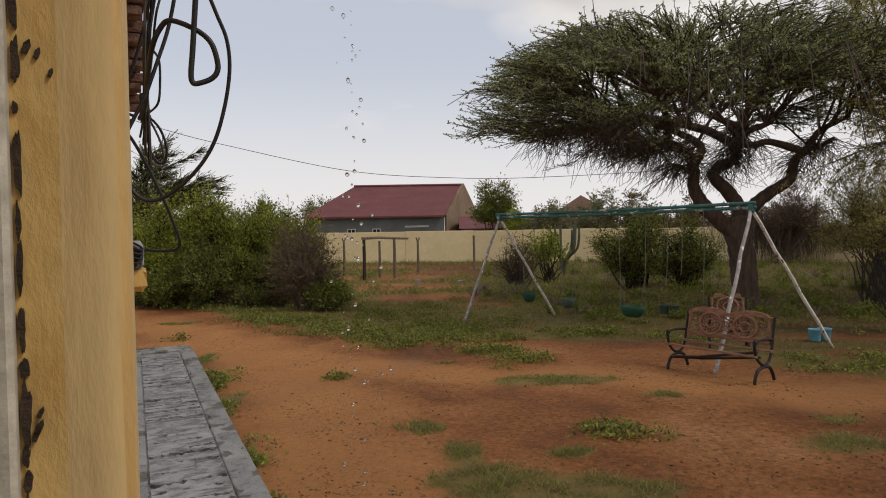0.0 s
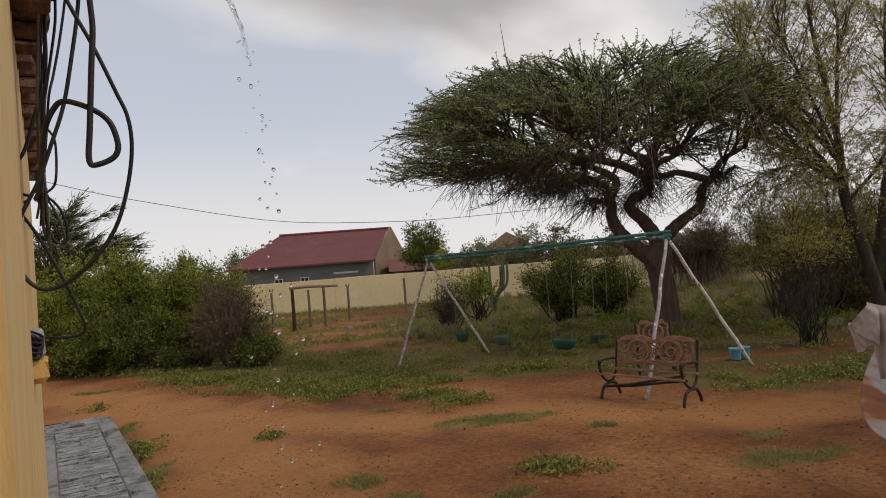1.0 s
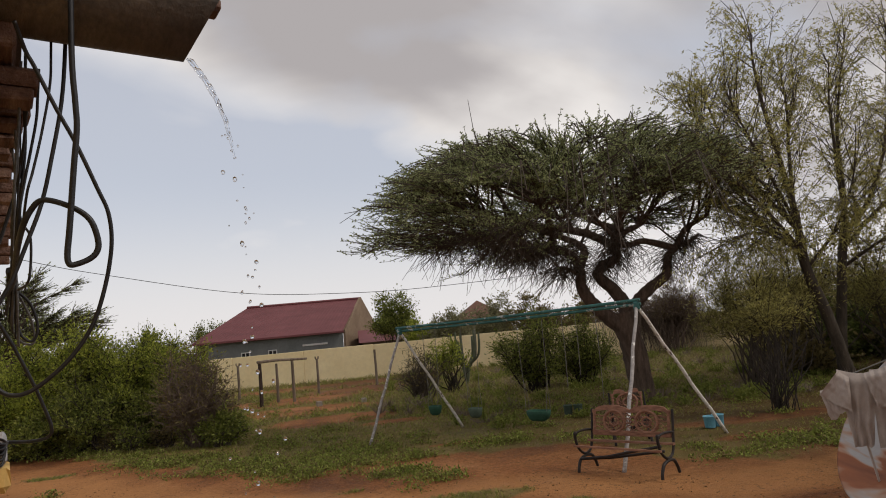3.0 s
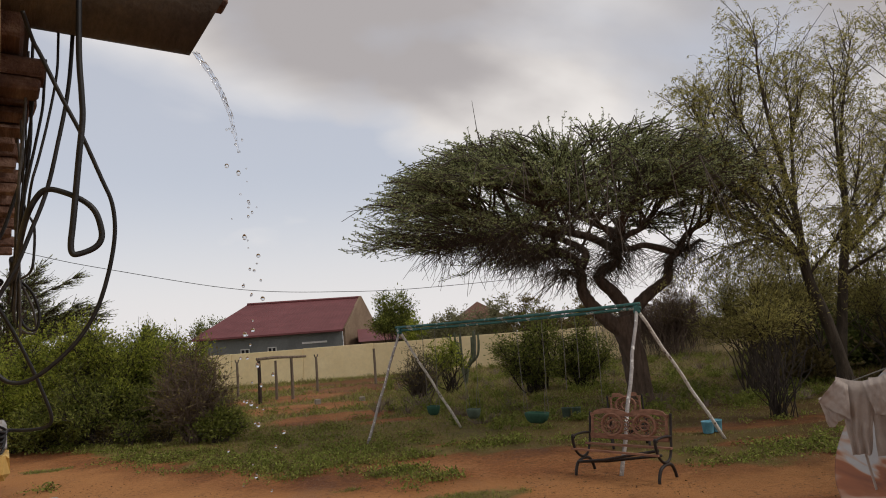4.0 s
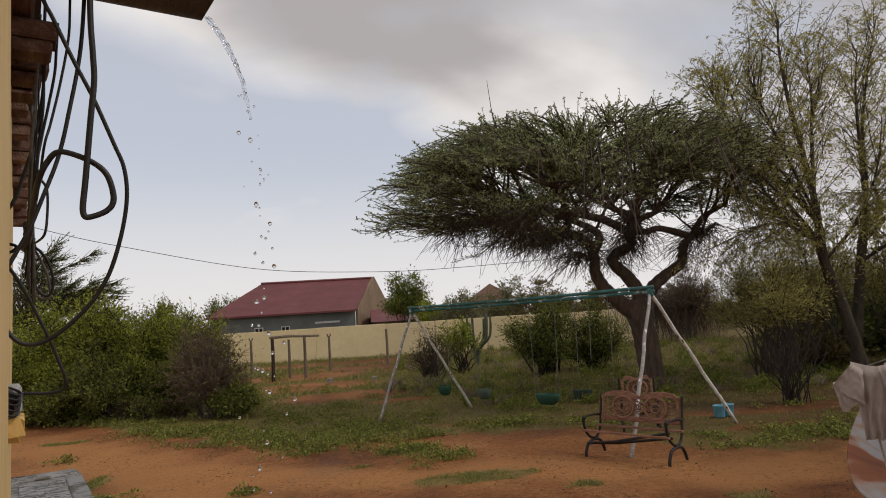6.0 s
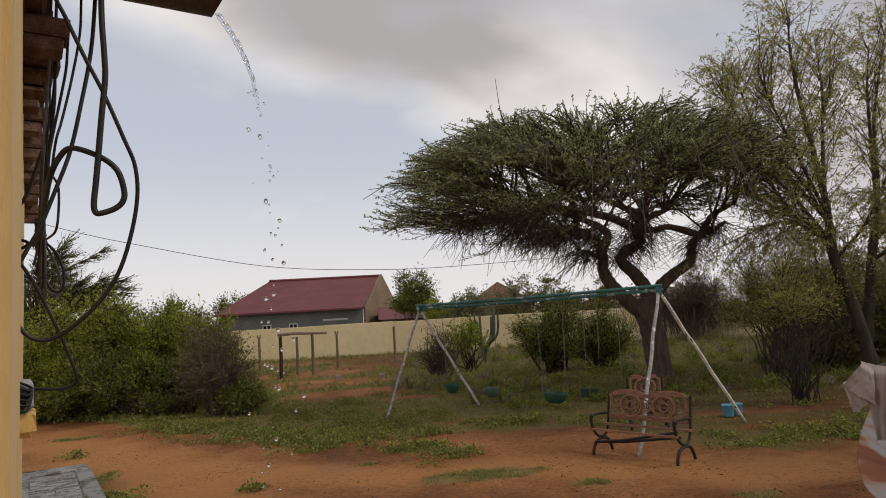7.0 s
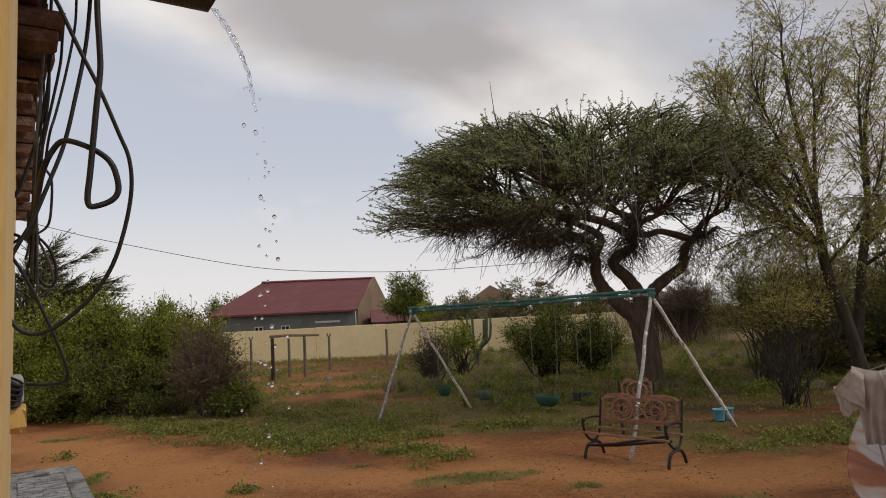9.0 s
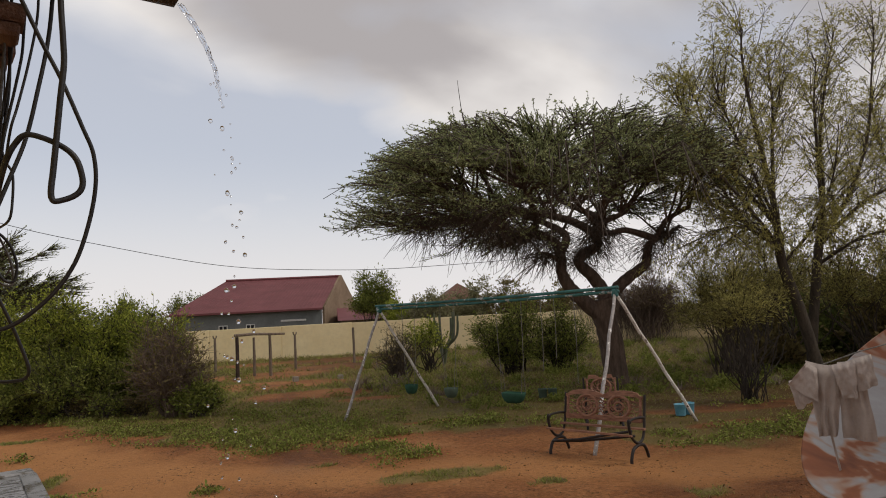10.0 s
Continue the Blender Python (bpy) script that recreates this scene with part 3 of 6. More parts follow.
wall_s = part("wall_south", rough_slab((0.43, -0.24, 0.0), (2.6, -0.004, 2.44), 60, 60, 0.002, 2.0), M_PLASTER2, smooth=False, m=WALL)
tagged(wall_s, "yellow plastered house wall with cracked paint", "wall", kind="structure")
wbox("wall_west", (-3.0, -0.24, 0.0), (-0.9, -0.021, 2.44), M_PLASTER2, "yellow plastered house wall", kind="structure", category="wall")
wbox("wall_below_window", (-0.9, -0.24, 0.0), (0.43, -0.021, 1.02), M_PLASTER2, "yellow plastered wall below the window", kind="structure", category="wall")
wbox("wall_end", (2.36, -4.0, 0.0), (2.6, -0.24, 2.44), M_PLASTER2, "yellow plastered end wall", kind="structure", category="wall")
wbox("wall_back", (-3.0, -4.0, 0.0), (2.36, -3.8, 2.44), M_PLASTER2, "plain plastered back wall of the room", kind="structure", category="wall")
wbox("wall_side", (-3.2, -4.0, 0.0), (-3.0, -0.021, 2.44), M_PLASTER2, "plain plastered side wall of the room", kind="structure", category="wall")
wbox("floor", (-3.0, -3.8, 0.25), (2.36, -0.24, 0.45), M_CEMENT, "cement floor of the room", kind="structure", category="floor")
wbox("ceiling", (-3.2, -4.0, 2.56), (2.6, -0.24, 2.60), M_WOOD, "boarded ceiling of the room", kind="structure", category="ceiling")

# window: jamb with chipped edge, metal frame
window = thing("window_1", "open window with a chipped yellow jamb and pale metal frame", "window", WALL, kind="structure")
g = Geo()
NJ, KJ = 90, 10
for j in range(NJ + 1):
    z = 1.02 + (2.44 - 1.02) * j / NJ
    for i in range(KJ + 1):
        s = i / KJ
        y = -0.066 + s * 0.056
        edge = 0.004 * smooth01((s - 0.8) / 0.2)
        x = 0.40 + 0.0016 * noise.noise((y * 40, z * 16, 1.0)) + 0.0008 * noise.noise((y * 130, z * 60, 4.0)) + edge
        g.v.append((x, y + 0.0010 * noise.noise((z * 9, 2.0, 1.0)) * s, z))
    g.v.append((0.62, -0.012, z))
KK = KJ + 2
g_in, g_out = Geo(), Geo()
g_in.v, g_out.v = list(g.v), list(g.v)
for j in range(NJ):
    for i in range(KJ + 1):
        (g_in if i < 5 else g_out).f.append((j * KK + i, j * KK + i + 1, (j + 1) * KK + i + 1, (j + 1) * KK + i))
part("jamb", g_in, M_PLASTER, window, "yellow painted plaster jamb, stained and chipped", smooth=True)
part("jamb_corner", g_out, M_PLASTER2, window, "paler rubbed corner of the jamb", smooth=True)
g = Geo()
g.box((0.386, -0.12, 1.02), (0.43, -0.0605, 2.44), None, 0.003)
part("frame", g, M_FRAME, window, "pale painted metal frame")
g = Geo()
g.box((-0.9, -0.24, 2.36), (0.43, -0.13, 2.44), None, 0.004)
part("lintel", g, M_PLASTER2, window)
g = Geo()
g.box((-0.9, -0.24, 1.02), (0.386, -0.03, 1.05), None, 0.006)
part("sill", g, M_PLASTER2, window)
# flakes of paint gone along the frame
rng = random.Random(5)
z = 1.5
while z < 2.3:
    hgt = rng.choice((0.006, 0.010, 0.016, 0.024, 0.03))
    wd = rng.uniform(0.002, 0.0042)
    g = Geo()
    pts = []
    for a in range(18):
        th = 2 * math.pi * a / 18
        q = 1 + 0.55 * noise.noise((math.cos(th) * 1.6 + z * 50, math.sin(th) * 1.6, 3.0))
        pts.append((0.3972, -0.0590 + wd * 0.5 + math.cos(th) * wd * 0.6 * q, z + hgt / 2 + math.sin(th) * hgt * 0.55 * q))
    back = [(x + 0.006, y, zz) for x, y, zz in pts]
    g.face(list(reversed(pts)))
    for a in range(18):
        b2 = (a + 1) % 18
        g.face((pts[a], pts[b2], back[b2], back[a]))
    part("chip", g, M_CHIP, window)
    z += hgt + rng.choice((0.002, 0.004, 0.01, 0.02))
for yy, zz, ln in ((-0.047, 1.995, 0.006), (-0.041, 1.985, 0.005), (-0.052, 1.998, 0.008), (-0.0505, 1.80, 0.006), (-0.053, 1.788, 0.007), (-0.0515, 1.792, 0.008)):
    g = Geo()
    pts = [(0.3972, yy + dy * ln, zz + dz * ln) for dy, dz in ((-0.25, -0.4), (0.05, -0.5), (0.3, 0.1), (0.25, 0.5), (-0.1, 0.2))]
    g.face(list(reversed(pts)))
    back = [(x + 0.006, y, q) for x, y, q in pts]
    for a in range(5):
        b2 = (a + 1) % 5
        g.face((pts[a], pts[b2], back[b2], back[a]))
    part("chip", g, M_CHIP, window)

# eave: rafter tails, wall plate, roof sheets
roof = thing("roof", "low timber eave with weathered rafter ends under metal sheets", "roof", WALL, kind="structure")
rng = random.Random(3)
for u, tip, h in ((1.0, 0.05, 0.045), (1.11, 0.043, 0.03), (1.19, 0.035, 0.03), (1.27, 0.028, 0.05), (1.42, 0.034, 0.05), (1.62, 0.036, 0.05), (1.86, 0.04, 0.05), (2.15, 0.042, 0.05), (2.5, 0.044, 0.055)):
    g = Geo()
    g.box((u, -0.5, 2.334 + h * 0.46), (u + 0.05, tip, 2.334 + h), None, 0.003, 0.0015)
    part("rafter", g, M_WOOD, roof)
    g = Geo()
    g.box((u + 0.003, -0.5, 2.334), (u + 0.046, tip - rng.uniform(0.004, 0.012), 2.334 + h * 0.42), None, 0.003, 0.0015)
    part("rafter", g, M_WOOD, roof)
g = Geo()
g.box((0.95, -0.05, 2.385), (2.6, 0.022, 2.44), None, 0.004, 0.001)
part("wall_plate", g, M_WOOD, roof)
g = Geo()
n = 120
for i in range(n + 1):
    u = -3.2 + 5.85 * i / n
    w = 0.012 * math.sin(i * math.pi / 2)
    g.v.append((u, 0.035, 2.475 + w))
    g.v.append((u, -4.2, 3.3 + w))
for i in range(n):
    g.f.append((2 * i, 2 * i + 1, 2 * i + 3, 2 * i + 2))
part("roof_sheet", g, M_GUTTER, roof)
g = Geo()
g.box((0.99, -0.02, 2.514), (1.03, 0.300, 2.536), None, 0.004, 0.001)
part("eave_board", g, M_WOOD, roof, "weathered board over the spout")

# rain spout: half-round channel
spout = thing("rain_spout", "weathered half-round rain spout sticking out of the eave", "gutter", WALL)
g = Geo()
R, CU, CZ = 0.070, 0.970, 2.484
n = 20
for v in (-0.2, 0.02, 0.12, 0.236):
    for rr in (R, R - 0.004):
        for i in range(n + 1):
            a = math.pi + math.pi * i / n
            vv = v + (0.036 * (1 + math.sin(a)) if v > 0.2 else 0)
            g.v.append((CU + rr * math.cos(a), vv, CZ + rr * math.sin(a)))
k = n + 1
for s in range(3):
    o = s * 2 * k
    for i in range(n):
        g.f.append((o + i, o + 2 * k + i, o + 2 * k + i + 1, o + i + 1))
        g.f.append((o + k + i, o + k + i + 1, o + 3 * k + i + 1, o + 3 * k + i))
o = 3 * 2 * k
for i in range(n):
    g.f.append((o + i, o + k + i, o + k + i + 1, o + i + 1))
for s in range(3):
    for i in (0, n):
        o = s * 2 * k + i
        g.f.append((o, o + k, o + 3 * k, o + 2 * k))
part("channel", g, M_GUTTER, spout, smooth=True)

# falling rain water: a thin twisted stream that breaks into drops
rng = random.Random(11)
g = Geo()
def fall(f):
    """How far out the water has got after falling f metres."""
    return 0.242 + 0.072 * (1 - math.exp(-f / 0.08))


for strand in range(4):
    pts = []
    for i in range(22):
        f = i / 21 * (0.15 - 0.018 * strand)
        tw = 0.0035 * (1 - f / 0.2)
        pts.append((0.975 + tw * math.sin(f * 60 + strand * 1.6), fall(f) + tw * math.cos(f * 60 + strand * 1.6) + 0.002 * noise.noise((f * 60, strand * 3.0, 1.0)), 2.415 - f))
    g.tube(spline(pts, 3), 0.0023 - 0.0003 * strand, 0.0012, 8, wob=0.6)


def drop(g, p, r, st):
    k2 = len(g.v)
    for a in range(5):
        ph = -math.pi / 2 + math.pi * a / 4
        for b2 in range(7):
            th = 2 * math.pi * b2 / 7
            g.v.append((p[0] + r * math.cos(ph) * math.cos(th), p[1] + r * math.cos(ph) * math.sin(th), p[2] + r * st * math.sin(ph)))
    for a in range(4):
        for b2 in range(7):
            b3 = (b2 + 1) % 7
            g.f.append((k2 + a * 7 + b2, k2 + a * 7 + b3, k2 + (a + 1) * 7 + b3, k2 + (a + 1) * 7 + b2))


z = 2.30
while z > 0.05:
    f = (2.405 - z)
    v = fall(f)
    sp = 0.003 + 0.03 * min(1, f)
    for q in range(rng.choice((1, 1, 2, 3))):
        drop(g, (0.975 + rng.gauss(0, sp), v + rng.gauss(0, sp * 0.8), z + rng.gauss(0, 0.01)), rng.choice((0.0014, 0.0019, 0.0025, 0.0034)), rng.uniform(0.8, 1.5))
    z -= 0.012 + 0.022 * min(1, f)
water = part("falling_water", g, M_WATER, smooth=True, m=WALL)
tagged(water, "thin stream of rain water breaking into drops below the spout", "water", kind="stuff")


# ---------------------------------------------------------------- cables on the wall
def cable(pts, r, material, label, n=7, sides=8):
    g = Geo()
    g.tube(spline(pts, n), r, r, sides)
    ob = part("cable", g, material, smooth=True, m=WALL)
    return tagged(ob, label, "cable", "cables on the house wall")


cable([(0.9, 0.081, 2.52), (0.9, 0.080, 2.365), (0.9, 0.083, 2.299), (0.9, 0.084, 2.266), (0.9, 0.080, 2.218), (0.9, 0.074, 2.139), (0.9, 0.0712, 2.108), (0.9, 0.0725, 2.096), (0.9, 0.078, 2.094),
       (0.9, 0.094, 2.1005), (0.9, 0.103, 2.110), (0.9, 0.1045, 2.124), (0.9, 0.098, 2.147), (0.905, 0.085, 2.162), (0.91, 0.063, 2.173), (0.915, 0.046, 2.176), (0.92, 0.036, 2.166), (0.93, 0.027, 2.146), (1.0, 0.022, 2.125), (1.1, 0.02, 2.10), (1.18, 0.012, 2.09)],
      0.0036, M_CABLE, "stiff black cable bent into a hook, worn grey", 6)
cable([(0.93, 0.02, 2.41), (0.95, 0.032, 2.382), (0.952, 0.042, 2.362), (0.955, 0.066, 2.309), (0.957, 0.088, 2.264), (0.96, 0.112, 2.206), (0.962, 0.125, 2.172), (0.964, 0.128, 2.13), (0.967, 0.12, 2.077), (0.969, 0.104, 2.025),
       (0.971, 0.077, 1.983), (0.974, 0.039, 1.95), (0.976, 0.012, 1.946), (0.979, -0.007, 1.967), (0.981, -0.013, 1.995), (0.983, -0.011, 2.026), (0.986, 0.002, 2.057), (0.988, 0.017, 2.089), (0.99, 0.033, 2.136),
       (0.993, 0.05, 2.19), (0.995, 0.062, 2.251), (0.998, 0.077, 2.35), (1.0, 0.084, 2.48)], 0.0027, M_CABLE, "black cable hanging in a large loose loop")
cable([(1.15, -0.02, 2.085), (1.15, -0.016, 2.073), (1.156, 0.001, 2.05), (1.162, 0.021, 2.011), (1.169, 0.044, 1.958), (1.175, 0.058, 1.921), (1.181, 0.0685, 1.888), (1.188, 0.064, 1.873), (1.194, 0.04, 1.87), (1.2, 0.008, 1.874), (1.2, -0.01, 1.876)],
      0.0025, M_CABLE, "black cable running down into the taped bundle")
cable([(1.0, 0.065, 2.50), (1.0, 0.064, 2.406), (1.0, 0.062, 2.357), (1.0, 0.052, 2.291), (1.0, 0.041, 2.235), (1.0, 0.034, 2.204), (1.05, 0.029, 2.158), (1.15, 0.021, 2.10)], 0.0017, M_CABLE, "thin dark cable hanging from the eave")
cable([(1.05, 0.052, 2.40), (1.05, 0.05, 2.358), (1.05, 0.048, 2.324), (1.05, 0.04, 2.273), (1.05, 0.033, 2.232), (1.05, 0.025, 2.176), (1.12, 0.019, 2.095)], 0.0019, M_CABLE, "thin dark cable hanging from the eave")
cable([(1.1, 0.038, 2.445), (1.1, 0.036, 2.366), (1.1, 0.036, 2.297), (1.1, 0.031, 2.237), (1.12, 0.025, 2.153), (1.15, 0.019, 2.095)], 0.0022, M_CABLE, "dark cable hanging from the eave")
cable([(1.1, -0.018, 2.11), (1.1, 0.002, 2.153), (1.1, 0.016, 2.202), (1.1, 0.027, 2.245), (1.08, 0.034, 2.30), (1.05, 0.04, 2.39)], 0.002, M_CABLE, "dark cable coming out of the wall")
cable([(1.12, -0.018, 2.125), (1.12, 0.0, 2.148), (1.12, 0.012, 2.185), (1.11, 0.024, 2.24), (1.1, 0.03, 2.37)], 0.0017, M_CABLE2, "thin greyed cable coming out of the wall")
cable([(1.2, 0.021, 2.1), (1.2, 0.023, 2.064), (1.2, 0.03, 2.033), (1.2, 0.041, 2.02), (1.2, 0.05, 2.023), (1.2, 0.053, 2.045), (1.2, 0.046, 2.072), (1.2, 0.035, 2.089), (1.2, 0.024, 2.098)], 0.0021, M_CABLE, "small coil of spare cable tied to the wall")
cable([(1.2, 0.021, 2.1), (1.21, 0.019, 2.056), (1.21, 0.025, 2.029), (1.21, 0.038, 2.016), (1.21, 0.049, 2.019), (1.21, 0.046, 2.05), (1.21, 0.036, 2.077), (1.2, 0.026, 2.095)], 0.0018, M_CABLE2, "small coil of greyed spare cable")
cable([(1.2, -0.02, 2.10), (1.2, -0.006, 2.1), (1.2, 0.004, 2.096), (1.2, -0.002, 2.088), (1.2, -0.02, 2.085)], 0.0024, M_CABLE, "short cable loop going into the wall")
cable([(1.05, 0.027, 2.186), (1.05, 0.031, 2.172), (1.05, 0.039, 2.156), (1.05, 0.0395, 2.121), (1.05, 0.036, 2.093), (1.1, 0.026, 2.088)], 0.0017, M_CABLE, "thin dark cable loop")
for i in range(5):
    x = 1.03 + 0.05 * i
    cable([(x, 0.03 - 0.004 * i, 2.40), (x + 0.01, 0.026 + 0.004 * (i % 2), 2.3), (x + 0.02, 0.02 + 0.005 * (i % 3), 2.2), (1.17, 0.018 + 0.002 * i, 2.10), (1.19, 0.012 + 0.004 * i, 2.06 - 0.012 * i)],
          0.0012 if i % 2 else 0.0018, M_CABLE if i % 2 else M_CABLE2, "thin wire hanging along the wall")
g = Geo()
g.tube(spline([(1.16, 0.019, 2.125), (1.175, 0.02, 2.112), (1.19, 0.021, 2.098), (1.2, 0.022, 2.088)], 4), 0.007, 0.009, 8, wob=0.25)
tagged(part("cable_tie", g, M_CABLE, m=WALL), "knot of dark tape round the hanging cables", "tape")

bracket = thing("wall_bracket", "yellow plastered stub with a black taped cable bundle", "bracket", WALL)
g = Geo()
g.box((1.17, -0.03, 1.806), (1.25, 0.014, 1.842), None, 0.006, 0.004)
part("stub", g, M_PLASTER, bracket)
g = Geo()
g.box((1.18, -0.025, 1.842), (1.24, 0.0135, 1.888), None, 0.006, 0.002)
part("foil", g, M_SILVER, bracket, "crumpled grey foil wrapping")
g = Geo()
prof = [(0.001, -0.026), (0.010, -0.022), (0.016, -0.010), (0.017, 0.0), (0.015, 0.010), (0.010, 0.017), (0.001, 0.021)]
g.lathe(prof, pose(1.185, -0.010, 1.868, 14, 0, 0), 14)
g.v = [(x + 0.009 * noise.noise((x * 60, y * 60, z * 60)), y + 0.010 * noise.noise((x * 55, y * 60, z * 50)), z + 0.006 * noise.noise((x * 70, y * 50, z * 70))) for x, y, z in g.v]
for q in range(6):
    gl = Geo()
    zz = 1.884 - 0.007 * q
    gl.tube(spline([(1.165, -0.024, zz + 0.004), (1.16, -0.008, zz + 0.003 - 0.001 * q), (1.168, 0.006, zz - 0.004), (1.19, 0.012, 1.874 - 0.001 * q), (1.2, 0.015, 1.8735)], 4), 0.0021, 0.0016, 6)
    part("strand", gl, M_CABLE, bracket, smooth=True)
part("bag", g, M_BLACKBAG, bracket, "black plastic wrapped bundle", smooth=True)

# stone apron along the wall
apron = thing("stone_apron", "wet grey stone paving strip along the house wall", "paving", WALL, kind="structure")
A0, A1, AW = 1.0, 11.3, 0.80
g = Geo()
g.box((A0, -0.06, -0.1), (A1, AW, 0.095), None, 0.01)
part("bed", g, M_CEMENT, apron)
g = Geo()
g.box((A0, 0.60, 0.06), (A1 - 0.3, AW + 0.01, 0.112), None, 0.012, 0.004)
part("kerb", g, M_CEMENT, apron, "smooth cement edge strip")
g = Geo()
g.box((A1 - 0.32, -0.06, 0.06), (A1 + 0.01, AW - 0.02, 0.128), None, 0.02, 0.010)
part("end_step", g, M_CEMENT, apron, "raised cement end of the strip")


# slate pieces, ragged-edged, laid in uneven courses
rng = random.Random(14)
u = A0 + 0.1
while u < A1 - 0.7:
    du = rng.uniform(0.10, 0.30)
    cuts = sorted([0.06] + [rng.uniform(0.2, 0.45) for _ in range(rng.choice((0, 0, 0, 0, 0, 1)))] + [0.59])
    for v0, v1 in zip(cuts, cuts[1:]):
        if v1 - v0 < 0.05:
            continue
        g = Geo()
        ring = []
        nn = max(4, int((v1 - v0) / 0.03))
        for i in range(nn + 1):
            ring.append((0.004 + rng.uniform(0, 0.05), v0 + 0.004 + (v1 - v0 - 0.008) * i / nn))
        for i in range(nn + 1):
            ring.append((du - rng.uniform(-0.02, 0.05), v1 - 0.004 - (v1 - v0 - 0.008) * i / nn))
        h0, tilt = rng.uniform(0.094, 0.106), rng.uniform(-0.02, 0.10)
        top = [(u + a, c, h0 + 0.012 + a * tilt + rng.uniform(-0.0015, 0.0015)) for a, c in ring]
        low = [(x, y, 0.085) for x, y, z in top]
        g.face(list(reversed(top)))
        for i in range(len(top)):
            j = (i + 1) % len(top)
            g.face((top[i], top[j], low[j], low[i]))
        part("slate", g, M_STONE, apron)
    u += du
g = Geo()
for i in range(26):
    ua, ub = A0 + (A1 - 0.4 - A0) * i / 26, A0 + (A1 - 0.4 - A0) * (i + 1) / 26
    g.box((ua, -0.055, 0.08), (ub, 0.05, 0.114 + rng.uniform(-0.003, 0.003)), None, 0.003, 0.001)
tagged(part("wall_fillet", g, M_CEMENT, apron, "narrow cement fillet at the wall foot"), kind="stuff")


# ---------------------------------------------------------------- swing set
B_NEAR, B_FAR = Vector((4.715, 9.76, 2.225)), Vector((1.31, 13.99, 2.22))
swing = thing("swing_set", "old pipe swing frame with chipped teal and white paint", "swing", pose(3.0, 11.9, 0))
SW0 = Vector((3.0, 11.9, 0))
bd = (B_NEAR - B_FAR).normalized()
side = Vector((-bd.y, bd.x, 0))
for nm, off, zz in (("top_pipe", 0.0, 0.03), ("lower_pipe", 0.02, -0.035)):
    g = Geo()
    a, b = B_FAR - bd * 0.1 - SW0, B_NEAR + bd * 0.06 - SW0
    pts = [a.lerp(b, i / 14) + side * off + Vector((0, 0, zz - 0.02 * math.sin(math.pi * i / 14))) for i in range(15)]
    g.tube(pts, 0.028, 0.028, 10)
    part(nm, g, M_TEAL, swing, smooth=True)
for (fx, fy), top, mt in (((3.66, 8.52), B_NEAR, M_GREYP), ((6.22, 10.25), B_NEAR, M_WHITEP), ((0.47, 13.25), B_FAR, M_GREYP), ((2.58, 14.55), B_FAR, M_WHITEP)):
    g = Geo()
    p0 = top - SW0 + Vector((0, 0, -0.05))
    p1 = Vector((fx, fy, -0.03)) - SW0
    g.tube([p0.lerp(p1, i / 10) + Vector((0.008 * math.sin(i * 1.7), 0.008 * math.cos(i * 2.1), 0)) for i in range(11)], 0.026, 0.029, 10)
    part("leg", g, mt, swing, smooth=True)
for top in (B_NEAR, B_FAR):
    g = Geo()
    p = top - SW0
    rz = math.degrees(math.atan2(bd.y, bd.x))
    g.box((-0.05, -0.045, -0.12), (0.05, 0.045, 0.01), pose(p.x, p.y, p.z, 0, 0, rz), 0.02)
    part("joint", g, M_TEAL, swing, "teal corner plate")


def basket(L, W, H):
    g = Geo()
    n = 20
    rings = [(1.0, 0.0), (0.95, -0.35), (0.8, -0.75), (0.55, -1.0), (0.01, -1.02)]
    for thick in (0, 1):
        for s, zz in rings:
            for i in range(n):
                th = 2 * math.pi * i / n
                q = s - thick * 0.06 * s
                zq = zz * H + thick * 0.012
                g.v.append((math.copysign(abs(math.cos(th)) ** 0.8, math.cos(th)) * L * q, math.copysign(abs(math.sin(th)) ** 0.8, math.sin(th)) * W * q, zq + 0.015 * H * math.sin(3 * th)))
    m = len(rings)
    for thick in (0, 1):
        o = thick * m * n
        for r in range(m - 1):
            for i in range(n):
                i2 = (i + 1) % n
                q = (o + r * n + i, o + r * n + i2, o + (r + 1) * n + i2, o + (r + 1) * n + i)
                g.f.append(q if thick else tuple(reversed(q)))
    for i in range(n):
        i2 = (i + 1) % n
        g.f.append((i, i2, m * n + i2, m * n + i))
    return g


RZ = math.degrees(math.atan2(bd.y, bd.x))
for s, L, W, zc, mt, dx in ((0.165, 0.14, 0.11, 0.62, M_TEALP, -0.04), (0.36, 0.14, 0.11, 0.58, M_CANP, -0.05), (0.61, 0.24, 0.13, 0.53, M_TEALP, 0.02)):
    c = B_FAR.lerp(B_NEAR, s)
    seat = thing("hanging_tub", "sagging plastic tub hung on thin ropes", "tub", pose(c.x + dx, c.y, zc, 0, 0, RZ), "hanging tubs")
    part("tub", basket(L, W, 0.17), mt, seat, smooth=True)
    for sx in (-1, 1):
        g = Geo()
        h = c.z - zc - 0.03
        for sy in (-1, 1):
            g.tube(spline([(sx * L * 0.92, sy * W * 0.5, 0.0), (sx * (L * 0.95), sy * W * 0.2, 0.35), (sx * (L + 0.02), 0, 0.62), (sx * (L + 0.04), 0, h)], 4), 0.004, 0.004, 5)
        part("rope", g, M_ROPE, seat)
